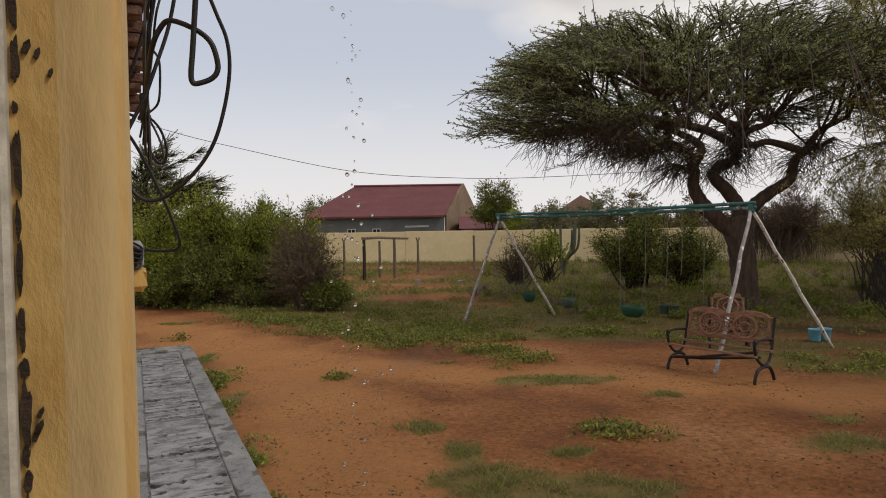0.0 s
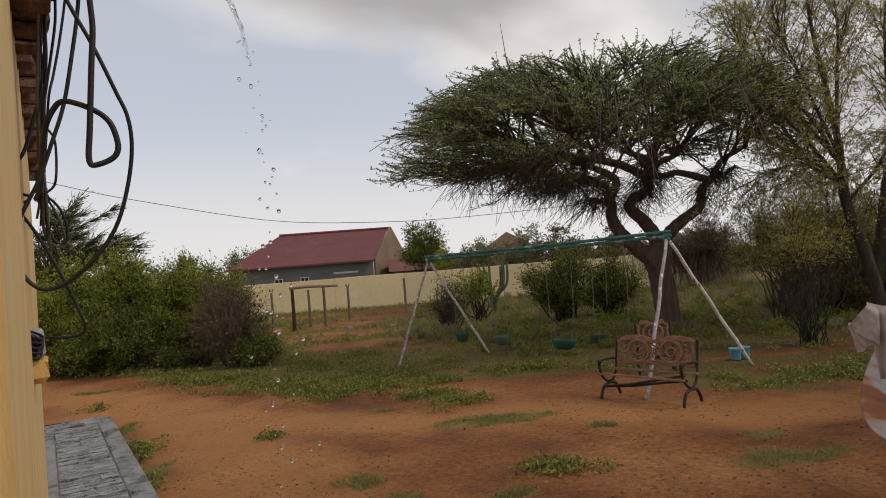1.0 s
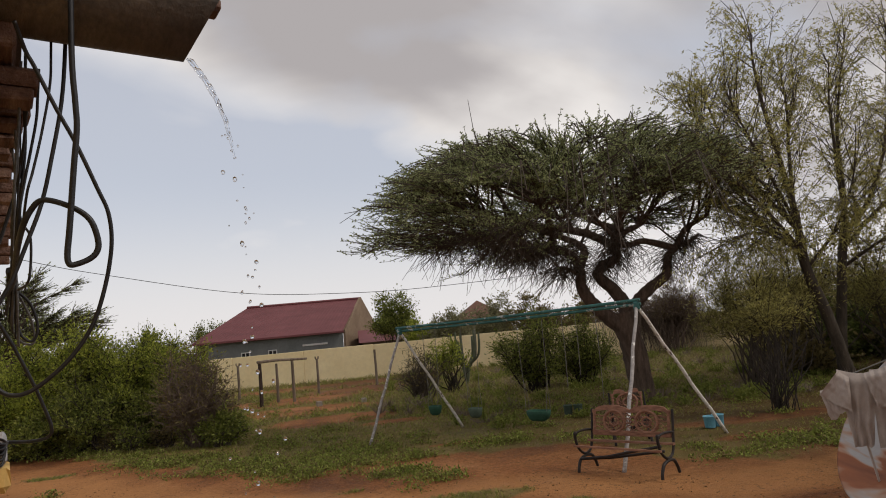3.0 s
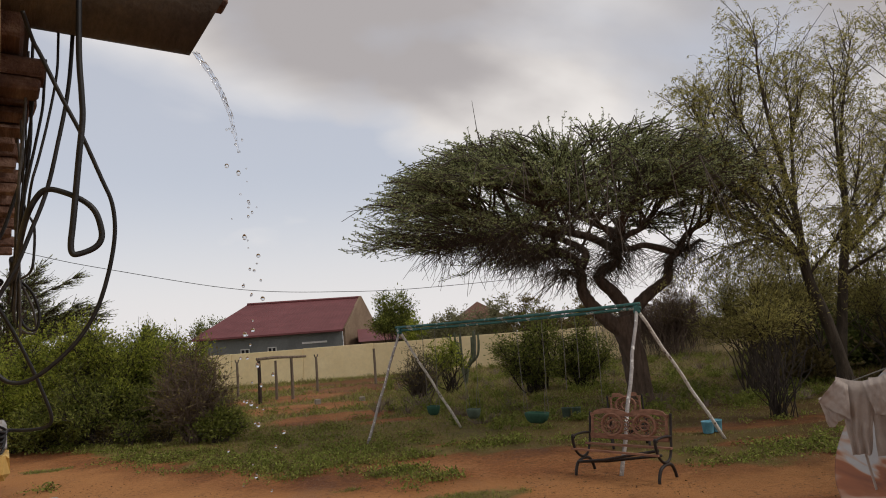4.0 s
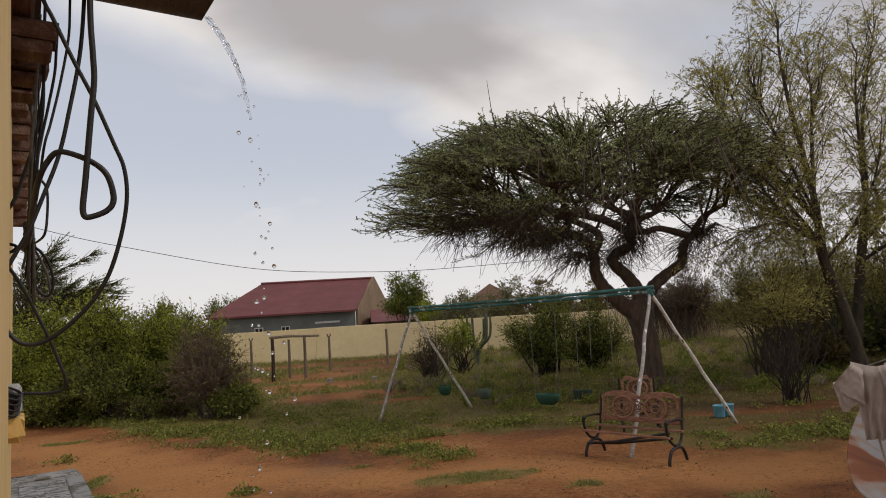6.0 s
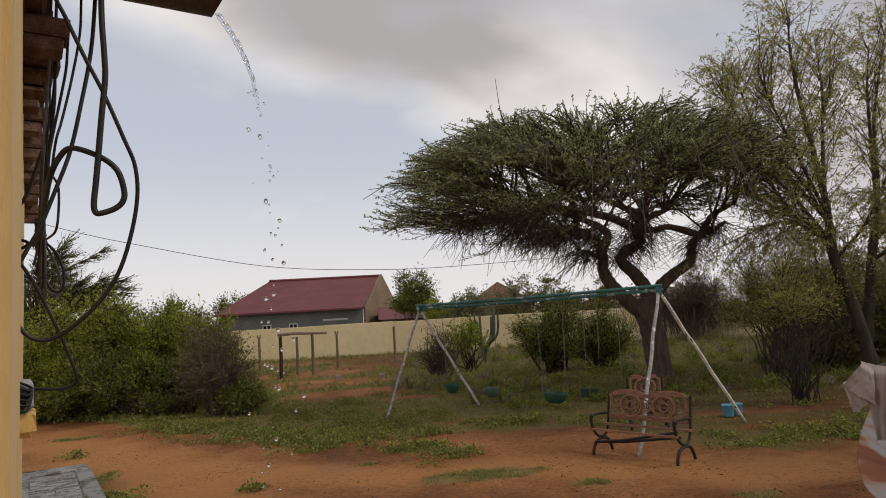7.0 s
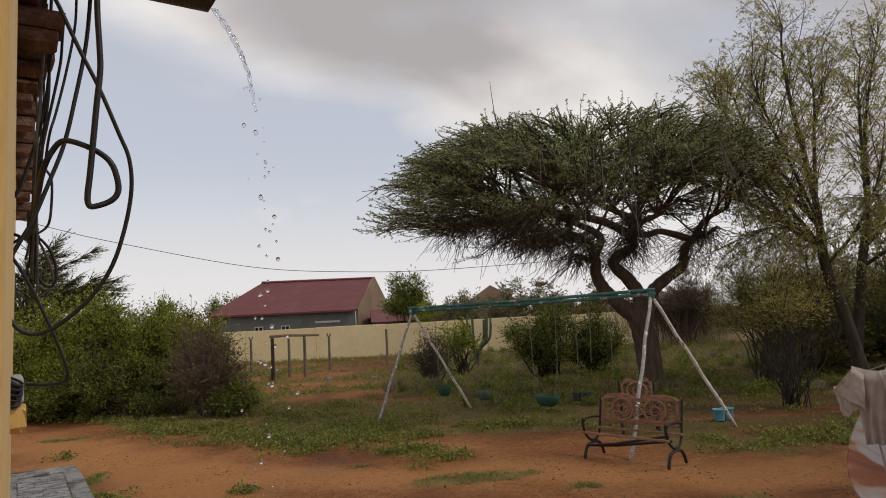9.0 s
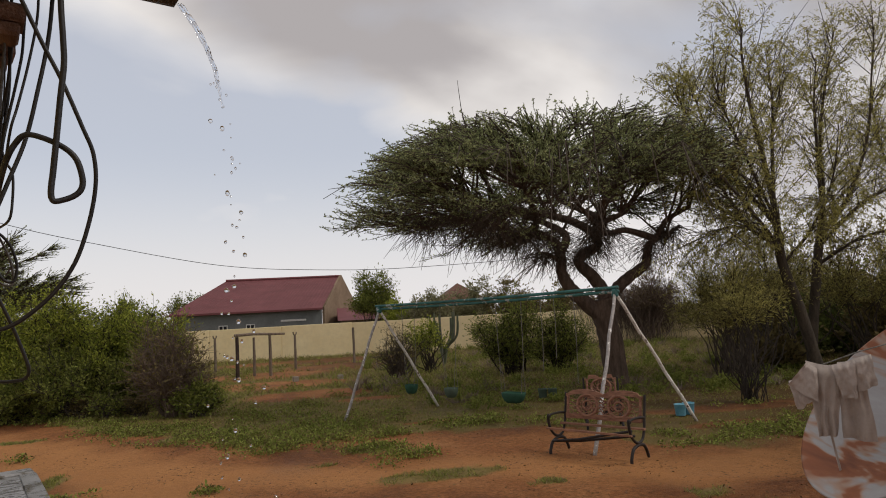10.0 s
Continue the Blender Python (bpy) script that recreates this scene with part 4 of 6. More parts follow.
for s, ln in ((0.86, 1.5), (0.79, 1.1), (0.74, 1.3)):
    c = B_FAR.lerp(B_NEAR, s)
    g = Geo()
    g.tube(spline([(0, 0, -0.03), (0.01, 0.01, -ln * 0.5), (-0.01, 0.02, -ln)], 5), 0.006, 0.005, 5)
    tagged(part("loose_rope", g, M_ROPE, m=pose(c.x, c.y, c.z)), "thin rope hanging loose from the swing beam", "rope")


# ---------------------------------------------------------------- benches
def bench(m, label, L=0.60, name="garden_bench", cat="bench", discs=(-0.24, 0.24), scrolls=((-0.55, -0.38), (-0.10, 0.10), (0.38, 0.55))):
    b = thing(name, label, cat, m, "garden seats")
    for sx in (-1, 1):
        g = Geo()
        x = sx * L
        # feet arch, seat arm curl, back upright
        g.tube(spline([(x, -0.235, 0.0), (x, -0.225, 0.06), (x, -0.17, 0.15), (x, -0.08, 0.185), (x, 0.02, 0.19), (x, 0.12, 0.165), (x, 0.19, 0.08), (x, 0.225, 0.0)], 5), 0.021, 0.021, 8)
        part("leg", g, M_IRON, b, smooth=True)
        g = Geo()
        g.tube(spline([(x, -0.20, 0.49), (x, -0.235, 0.52), (x, -0.23, 0.42), (x, -0.19, 0.32), (x, -0.10, 0.24), (x, 0.0, 0.215), (x, 0.10, 0.25), (x, 0.16, 0.36), (x, 0.19, 0.50), (x, 0.225, 0.66), (x, 0.25, 0.78)], 6), 0.020, 0.016, 8)
        part("side_frame", g, M_IRON, b, smooth=True)
        g = Geo()
        g.tube(spline([(x, 0.185, 0.50), (x, 0.05, 0.52), (x, -0.1, 0.525), (x, -0.21, 0.51), (x, -0.245, 0.475)], 5), 0.017, 0.015, 8)
        part("armrest", g, M_IRON, b, smooth=True)
    # seat slats, the front ones missing
    for y, z0, z1, d in ((0.12, 0.365, 0.365, 0.06), (-0.235, 0.345, 0.335, 0.035)):
        g = Geo()
        for i in range(6):
            xa, xb = -L - 0.03 + (2 * L + 0.06) * i / 6, -L - 0.03 + (2 * L + 0.06) * (i + 1) / 6
            za, zb = z0 + (z1 - z0) * i / 6, z0 + (z1 - z0) * (i + 1) / 6
            g.box((xa, y - d / 2, za - 0.012), (xb, y + d / 2, za + 0.012))
        part("slat", g, M_BENCHW, b)
    # fallen iron stretcher bars
    for y, zl, zr in ((-0.17, 0.165, 0.385), (-0.10, 0.155, 0.315)):
        g = Geo()
        g.tube([(-L, y, zl), (-L * 0.3, y + 0.005, zl * 0.7 + zr * 0.3 - 0.012), (L * 0.4, y, zl * 0.3 + zr * 0.7 - 0.008), (L, y, zr)], 0.018, 0.018, 7)
        part("stretcher", g, M_IRON, b, smooth=True)
    # back: rails with a wavy top, two round openwork medallions
    def back(x, h, d=0.0):
        return (x, 0.175 + 0.1 * (h - 0.44) / 0.36 * 0.6 + d, h)
    g = Geo()
    n = 30
    for d in (-0.012, 0.014):
        for i in range(n + 1):
            x = -L + 0.02 + (2 * L - 0.04) * i / n
            wave = 0.062 * abs(math.sin(math.pi * (x + L) / L)) ** 0.7 if abs(x) < L - 0.08 else 0.0
            g.v.append(back(x, 0.725 + wave * 0.6, d))
            g.v.append(back(x, 0.765 + wave, d))
    o = 2 * (n + 1)
    for i in range(n):
        j = 2 * i
        g.f += [(j, j + 2, j + 3, j + 1), (o + j, o + j + 1, o + j + 3, o + j + 2), (j + 1, j + 3, o + j + 3, o + j + 1), (j, o + j, o + j + 2, j + 2)]
    part("top_rail", g, M_BENCHW, b)
    g = Geo()
    g.box((-L + 0.02, 0.165, 0.43), (L - 0.02, 0.19, 0.50), None, 0.006)
    part("bottom_rail", g, M_BENCHW, b)
    for x in (-L + 0.05, L - 0.05):
        g = Geo()
        g.tube([back(x, 0.49), back(x, 0.74)], 0.02, 0.02, 6)
        part("stile", g, M_BENCHW, b)
    for cx in discs:
        g = Geo()
        for rr, wd in ((0.140, 0.022), (0.060, 0.015)):
            g.tube([back(cx + rr * 1.12 * math.cos(2 * math.pi * i / 24), 0.615 + rr * math.sin(2 * math.pi * i / 24)) for i in range(25)], wd, wd, 6, caps=False)
        med = part("medallion", g, M_BENCHW, b, "round openwork panel of red-brown casting", smooth=True)
        for i in range(12):
            th = 2 * math.pi * i / 12
            gs = Geo()
            gs.tube([back(cx + 0.05 * math.cos(th), 0.615 + 0.05 * math.sin(th)), back(cx + 0.10 * math.cos(th + 0.55), 0.615 + 0.095 * math.sin(th + 0.55)), back(cx + 0.15 * math.cos(th), 0.615 + 0.135 * math.sin(th))], 0.009, 0.009, 5)
            part("spoke", gs, M_BENCHW, med, smooth=True)
    curl = random.Random(7)
    for k2 in range(int(46 * L / 0.6)):
        cx, ch, rr = curl.uniform(-L + 0.1, L - 0.1), curl.uniform(0.53, 0.71), curl.uniform(0.025, 0.05)
        a0, turn = curl.uniform(0, 6.28), curl.choice((-1, 1)) * curl.uniform(3.0, 5.0)
        g = Geo()
        g.tube([back(cx + rr * (1 - 0.07 * i) * math.cos(a0 + turn * i / 8), ch + rr * (1 - 0.07 * i) * math.sin(a0 + turn * i / 8), 0.006) for i in range(9)], 0.008, 0.005, 5)
        part("curl", g, M_RUSTCAST, b, smooth=True)
    for x0, x1 in scrolls:
        g = Geo()
        cx, w = (x0 + x1) / 2, (x1 - x0) / 2
        for k2 in range(4):
            g.tube(spline([back(cx - w, 0.52 + 0.055 * k2), back(cx - w * 0.3, 0.55 + 0.05 * k2), back(cx + w * 0.3, 0.50 + 0.06 * k2), back(cx + w, 0.54 + 0.05 * k2)], 3), 0.008, 0.008, 5)
        part("scrollwork", g, M_BENCHW, b, smooth=True)
    return b


bench(pose(4.62, 10.35, 0.0, 0, 0, -20), "matching iron garden chair behind the bench", 0.28, "garden_chair", "chair", (0.0,), ((-0.24, -0.14), (0.14, 0.24)))
bench(pose(3.66, 8.40, 0.0, 0, 0, -53.6), "broken garden bench of black iron and worn red-brown wood")


# ---------------------------------------------------------------- far compound wall
cw = thing("compound_wall", "long cream-painted compound wall with joints", "wall", kind="structure")
WL = [(-46, 46), (-30, 44), (-14, 42.6), (-6.7, 42.1), (1.9, 41.2), (8, 39.6), (14.5, 37.4), (20.5, 34.2), (34, 27), (50, 18)]
for (x0, y0), (x1, y1) in zip(WL, WL[1:]):
    ln = math.hypot(x1 - x0, y1 - y0)
    m = pose(x0, y0, 0, 0, 0, math.degrees(math.atan2(y1 - y0, x1 - x0)))
    k = max(1, round(ln / 4.2))
    for i in range(k):
        g = Geo()
        g.box((ln * i / k + 0.015, -0.1, -0.2), (ln * (i + 1) / k - 0.015, 0.1, 1.95 + random.uniform(-0.02, 0.02)), None, 0.015)
        part("panel", g, M_CREAM, cw, m=m)
    g = Geo()
    g.box((0, -0.06, -0.2), (ln, 0.06, 1.92), None, 0.0)
    part("core", g, M_CREAM, cw, m=m)

# ---------------------------------------------------------------- neighbour's house
house = thing("neighbour_house", "grey and brown house with a dark red metal roof", "house", pose(-4.3, 60, 0))
E, RI = 3.40, 6.40
g = Geo()
g.box((-7.6, 0, -0.1), (4.35, 6.5, E), None, 0.0)
part("wall", g, M_GREYW, house)
# brown gable standing askew to the front, a little proud of the roof
g = Geo()
GF, GP, GB = Vector((4.38, 0, 0)), Vector((6.1, 3.4, 0)), Vector((7.45, 6.5, 0))
for d in (0.0, 0.22):
    o = Vector((0.9 * d, -0.38 * d, 0))
    g.v += [tuple(p + o + Vector((0, 0, z))) for p, z in ((GF, -0.1), (GB, -0.1), (GB, 3.95), (GP, RI + 0.14), (GF, E + 0.08))]
g.f += [(0, 1, 2, 3, 4), (9, 8, 7, 6, 5)] + [((i + 1) % 5, i, 5 + i, 5 + (i + 1) % 5) for i in range(5)]
part("gable_wall", g, M_BROWNW, house, "brown plastered gable")
rf = Geo()
a, b, c, d = (-8.6, -0.5, E - 0.02), (4.36, -0.5, E - 0.02), (6.1, 3.4, RI), (-4.25, 3.4, RI)
nr = 160
for i in range(nr + 1):
    t0 = i / nr
    up = Vector((0, -0.3, 0.9)) * (0.014 if i % 4 == 0 else 0.0)
    rf.v.append(tuple(Vector(a).lerp(Vector(b), t0) + up))
    rf.v.append(tuple(Vector(d).lerp(Vector(c), t0) + up))
for i in range(nr):
    rf.f.append((2 * i, 2 * i + 2, 2 * i + 3, 2 * i + 1))
k2 = len(rf.v)
rf.v += [(-8.6, 7.0, E), (7.4, 6.6, 3.9)]
rf.f += [(0, 1, k2), (2 * nr + 1, k2 + 1, k2, 1)]
roof2 = part("roof", rf, M_TIN, house, "dark red corrugated metal roof")
g = Geo()
g.box((-8.7, -0.58, E - 0.16), (4.45, -0.48, E + 0.03), None, 0.02)
part("fascia", g, M_TIN, house)
g = Geo()
g.tube([(-4.3, 3.4, RI + 0.03), (6.1, 3.4, RI + 0.03)], 0.12, 0.12, 8)
part("ridge_cap", g, M_TIN, house)
for x in (-4.15, -1.85):
    g = Geo()
    g.box((x - 0.38, -0.06, 1.55), (x + 0.38, 0.02, 2.3), None, 0.01)
    w2 = part("window", g, M_WHITE, house)
    for dx in (-0.17, 0.17):
        g = Geo()
        g.box((x + dx - 0.13, -0.075, 1.63), (x + dx + 0.13, -0.05, 2.22), None, 0.0)
        part("pane", g, M_DARK, w2)
g = Geo()
g.box((0.75, -0.08, 2.35), (2.95, 0.02, 2.52), None, 0.01)
part("vent_strip", g, M_WHITE, house, "pale strip vent in the grey wall")
low = thing("low_outbuilding", "low brick-red roofed outbuilding beyond the wall", "house", pose(3.2, 58, 0))
g = Geo()
g.box((-1.5, 0, 0), (7.0, 5, 2.2), None, 0.0)
part("wall", g, M_BROWNW, low)
g = Geo()
g.v += [(-1.8, -0.4, 2.15), (7.4, -0.4, 2.15), (7.4, 2.5, 3.3), (-1.8, 2.5, 3.3), (-1.8, 5.4, 2.15), (7.4, 5.4, 2.15)]
g.f += [(0, 1, 2, 3), (3, 2, 5, 4), (0, 3, 4), (1, 5, 2)]
part("roof", g, M_TIN, low)
g = Geo()
g.box((0.55, 1.4, 2.6), (1.05, 1.9, 4.05), None, 0.02)
part("chimney", g, M_CREAM, low, "small cream chimney")
far_house = thing("far_house", "distant house with a brown hipped roof behind trees", "house", pose(13.5, 62, 0))
g = Geo()
g.box((-2.6, 0, 0), (2.6, 5, 3.2), None, 0.0)
part("wall", g, M_BROWNW, far_house)
g = Geo()
g.v += [(-3.0, -0.5, 3.1), (3.0, -0.5, 3.1), (3.0, 5.5, 3.1), (-3.0, 5.5, 3.1), (0, 2.5, 5.3)]
g.f += [(0, 1, 4), (1, 2, 4), (2, 3, 4), (3, 0, 4)]
part("roof", g, M_RUSTCAST, far_house)


# ---------------------------------------------------------------- wooden frame and posts
def post(x, y, h, r=0.05, mt=None, fork=False, lean=(0, 0)):
    p = thing("wooden_post", "weathered wooden post with a forked top" if fork else "weathered wooden fence post", "post", pose(x, y, 0), "garden posts")
    g = Geo()
    g.tube([(0, 0, -0.1), (lean[0] * 0.5 + 0.01, lean[1] * 0.5, h * 0.5), (lean[0], lean[1], h)], r, r * 0.85, 8, wob=0.15)
    part("pole", g, mt or M_POST, p)
    if fork:
        for s in (-1, 1):
            g = Geo()
            g.tube([(lean[0], lean[1], h - 0.02), (lean[0] + s * 0.06, 0, h + 0.05), (lean[0] + s * 0.07, 0, h + 0.14)], r * 0.6, r * 0.5, 6)
            part("prong", g, mt or M_POST, p)
    return p


post(-3.18, 26.6, 1.62, 0.075, M_RUSTPOST)
post(-2.72, 28.3, 1.55, 0.06)
post(-2.02, 27.6, 1.62, 0.065, fork=False)
post(-1.15, 30.5, 1.52, 0.06, fork=True)
post(-4.6, 30.5, 1.55, 0.06, fork=True)
post(1.55, 32.5, 1.7, 0.065)
g = Geo()
g.tube([(-3.25, 26.5, 1.68), (-2.6, 26.9, 1.70), (-2.0, 27.6, 1.66), (-1.45, 27.9, 1.64)], 0.06, 0.045, 8, wob=0.2)
tagged(part("cross_pole", g, M_POST), "crooked pole laid across the wooden posts", "pole")


# ---------------------------------------------------------------- overhead line
g = Geo()
g.tube(spline([(-16.5, 25.0, 7.95), (-11.9, 27.4, 6.47), (-9.05, 28.5, 5.74), (-4.18, 29.6, 4.72), (0.2, 29.8, 4.36), (4.5, 29.8, 4.31), (12, 30.2, 4.7), (20, 31, 5.7)], 8), 0.013, 0.013, 5)
pole = thing("utility_pole", "wooden pole that carries the overhead line", "pole", pose(-16.5, 25.0, 0))
gp = Geo()
gp.tube([(0, 0, -0.3), (0, 0, 8.1)], 0.12, 0.09, 10)
part("shaft", gp, M_POST, pole)
tagged(part("overhead_line", g, M_CABLE), "thin overhead line sagging across the garden", "cable")


# ---------------------------------------------------------------- plants
def grow(g_wood, start, end, r0, r1, bend, rng, n=6, sides=5, lift=0.0):
    """A crooked limb from start to end; returns its points."""
    s, e = Vector(start), Vector(end)
    d = (e - s)
    a = d.orthogonal().normalized()
    b = d.cross(a).normalized()
    ph = rng.uniform(0, 6.28)
    pts = []
    for i in range(n + 1):
        t = i / n
        w = math.sin(math.pi * t) * bend * d.length
        p = s + d * t + (a * math.cos(ph + t * 3) + b * math.sin(ph + t * 3)) * w * rng.uniform(0.6, 1.0)
        p.z += lift * d.length * math.sin(math.pi * t)
        pts.append(p)
    g_wood.tube(pts, r0, r1, sides, caps=False)
    return pts


def acacia():
    base = Vector((6.85, 14.85, 0))
    P = Vector
    rng = random.Random(21)
    tree = thing("acacia_tree", "old umbrella thorn tree with a dark forked trunk and flat crown", "tree", pose(*base))
    g = Geo()
    trunk = spline([(0.14, 0, -0.3), (0.11, 0, 0.2), (0.08, 0, 0.6), (0.03, 0, 1.2), (-0.08, 0, 1.75), (-0.12, 0, 2.15)], 5)
    g.tube(trunk, 0.29, 0.27, 14, wob=0.14)
    part("trunk", g, M_BARK, tree, smooth=True)
    limbs = [
        ([(-0.15, 0, 1.75), (-0.55, -0.02, 2.1), (-0.87, -0.05, 2.42), (-1.1, -0.1, 2.8), (-1.12, -0.15, 3.2), (-1.3, -0.2, 3.58), (-1.8, -0.3, 3.8), (-2.4, -0.5, 3.85), (-3.2, -0.8, 4.1)], 0.19, 0.05),
        ([(-0.05, 0.05, 1.85), (0.0, 0.1, 2.3), (-0.25, 0.1, 2.72), (-0.56, 0.1, 3.06), (-0.45, 0.1, 3.28), (-0.06, 0.1, 3.47), (-0.05, 0.15, 3.8), (0.25, 0.2, 4.08), (0.8, 0.3, 4.3), (1.3, 0.7, 4.7)], 0.18, 0.05),
        ([(0.0, 0, 1.95), (0.3, 0, 2.38), (0.68, 0, 2.68), (1.12, 0.02, 2.97), (1.24, 0.05, 3.38), (1.55, 0.05, 3.68), (1.8, 0.0, 4.05), (2.4, -0.1, 4.36)], 0.17, 0.05),
        ([(1.40, 0.05, 3.6), (0.62, -0.1, 3.8), (0.0, -0.3, 3.72), (-0.5, -0.6, 4.05), (-1.1, -1.0, 4.5)], 0.09, 0.04),
        ([(1.5, 0.05, 3.62), (1.95, 0.2, 3.75), (2.4, 0.5, 3.95)], 0.07, 0.035),
        ([(-1.12, -0.15, 3.3), (-0.8, 0.3, 3.8), (-1.4, 0.9, 4.3), (-2.3, 1.5, 4.7)], 0.12, 0.045),
        ([(-0.05, 0.15, 3.75), (-0.6, 0.4, 4.15), (-1.5, 0.5, 4.4), (-2.5, 0.4, 4.6), (-3.3, 0.3, 4.9)], 0.12, 0.04),
        ([(-1.8, -0.3, 3.8), (-2.0, -1.1, 4.1), (-2.5, -1.9, 4.6)], 0.10, 0.04),
        ([(-0.05, 0.12, 3.7), (-0.2, -0.6, 4.3), (-0.1, -1.5, 4.9)], 0.10, 0.04),
        ([(0.25, 0.2, 4.08), (-0.3, 0.9, 4.6), (-0.6, 1.7, 5.1)], 0.10, 0.04),
        ([(-1.12, -0.13, 3.1), (-1.5, -0.3, 3.28), (-1.75, -0.45, 3.3)], 0.06, 0.025),
    ]
    anchors = []
    for pts, r0, r1 in limbs:
        g = Geo()
        sp = spline(pts, 6)
        g.tube(sp, r0, r1, 9, wob=0.16)
        part("limb", g, M_BARK, tree, smooth=True)
        anchors += [p for p in sp[len(sp) // 3:] if p.z > 3.2]
    gb, gt = Geo(), Geo()
    leaf_p, leaf_d = [], []
    heights = [(-6.9, 4.5), (-6.3, 5.0), (-5.6, 5.55), (-4.5, 6.05), (-3.1, 6.45), (-1.5, 6.6), (0.2, 6.65), (1.2, 6.5), (2.4, 6.0), (3.0, 5.2)]

    def z_top(a, d):
        for (a0, z0), (a1, z1) in zip(heights, heights[1:]):
            if a <= a1:
                z = z0 + (z1 - z0) * max(0.0, (a - a0) / (a1 - a0))
                break
        else:
            z = 5.2
        return 2.0 + (z - 2.0) * math.sqrt(max(0.05, 1 - 0.75 * (d / 4.2) ** 2))

    def z_bot(a, d):
        return 3.95 - 0.3 * smooth01((a + 6.5) / 2.5) + 0.75 * smooth01((a + 1.6) / 2.0) + 0.25 * (d / 4.2) ** 2

    core = P((-0.7, 0, 3.6))
    boughs = []
    for i in range(150):
        while True:
            a, d = rng.uniform(-5.9, 2.6), rng.uniform(-3.9, 3.9)
            q = (a + 1.0) / (4.9 if a < -1.0 else 3.6)
            if 0.02 < q * q + (d / 3.9) ** 2 < 1:
                break
        zt, zb = z_top(a, d) - 0.1, z_bot(a, d)
        lay = (rng.choice((0, 1, 2, 3, 4, 4, 5, 5)) + 0.5 + rng.gauss(0, 0.12)) / 6
        e = P((a, d, zb + (zt - zb) * lay))

        def cost(p):
            h = P((e.x - p.x, e.y - p.y, 0))
            away = P((e.x - core.x, e.y - core.y, 0))
            return h.length + 1.2 * max(0.0, (e.z - p.z) - 1.0 * h.length) + 2.0 * max(0.0, p.z - e.z) + (2.5 if h.dot(away) < 0 else 0.0) + abs(h.length - 2.2) * 0.6 + rng.uniform(0, 0.8)

        st = min(anchors, key=cost)
        v = e - st
        pts = []
        sway, ph = rng.uniform(0.04, 0.10) * v.length, rng.uniform(0, 6.28)
        for k in range(10):
            t = k / 9
            rise = 1 - (1 - t) ** 1.7
            pts.append(P((st.x + v.x * t + sway * math.sin(ph + 5 * t) * t, st.y + v.y * t + sway * math.cos(ph + 4 * t) * t, st.z + v.z * rise + 0.05 * math.sin(ph + 9 * t))))
        gb.tube(pts, 0.014 + 0.009 * v.length, 0.011, 5, caps=False)
        boughs.append(pts)

    def twig(p, dv, ln, leafy_part):
        q = [p]
        d1 = dv.copy()
        for k in range(3):
            d1 = (d1 + P((rng.gauss(0, 0.16), rng.gauss(0, 0.16), rng.gauss(0.04, 0.11)))).normalized()
            q.append(q[-1] + d1 * ln / 3)
        a_, d_ = q[-1].x, q[-1].y
        if q[-1].z > z_top(a_, d_) + (0.42 if rng.random() < 0.16 else 0.06) or q[-1].z < z_bot(a_, d_) - 0.55:
            return
        gt.tube(q, 0.0085, 0.0045, 3, caps=False)
        k = max(2, int(ln / 0.062))
        for j in range(k):
            if rng.random() > leafy_part:
                continue
            t = (j + 0.6) / k * 3
            m = min(2, int(t))
            c = q[m].lerp(q[m + 1], t - m)
            for _ in range(4):
                leaf_p.append(tuple(c))
                leaf_d.append((d1.x * 0.5 + rng.gauss(0, 0.7), d1.y * 0.5 + rng.gauss(0, 0.7), rng.gauss(0.35, 0.5)))

    mids = []
    for pts in boughs:
        n_side = rng.randint(7, 11)
        for s in range(n_side):
            f = 0.22 + 0.78 * (s + rng.random()) / n_side
            k = min(8, int(f * 9))
            p = pts[k].lerp(pts[k + 1], f * 9 - k)
            tan = (pts[k + 1] - pts[k]).normalized()
            side = P((-tan.y, tan.x, 0)) * (1 if s % 2 else -1)
            dv = (tan * rng.uniform(0.7, 1.2) + side * rng.uniform(0.25, 0.9) + P((0, 0, rng.gauss(0.08, 0.16)))).normalized()
            out = P((p.x - core.x, p.y - core.y, 0)).normalized()
            dv = (dv + out * 0.5).normalized()
            ln = rng.uniform(0.6, 1.5)
            sec = [p, p + dv * ln * 0.5 + P((rng.gauss(0, 0.05), rng.gauss(0, 0.05), 0.05)), p + dv * ln + P((0, 0, rng.uniform(-0.05, 0.12)))]
            sec[2].z = min(sec[2].z, z_top(sec[2].x, sec[2].y) + 0.05)
            gt.tube(sec, 0.014, 0.007, 4, caps=False)
            mids += [(sec[0], dv), (sec[1], dv)]
            up = smooth01((p.z - z_bot(p.x, p.y)) / 1.3)
            for w in range(rng.randint(5, 8)):
                g0 = rng.uniform(0.1, 1.0)
                c = sec[0].lerp(sec[1], g0 * 2) if g0 < 0.5 else sec[1].lerp(sec[2], g0 * 2 - 1)
                td = (dv * 0.8 + out * 0.35 + P((rng.gauss(0, 0.42), rng.gauss(0, 0.42), rng.gauss(0.02, 0.17)))).normalized()
                twig(c, td, rng.uniform(0.3, 0.85), 0.45 + 0.5 * up)
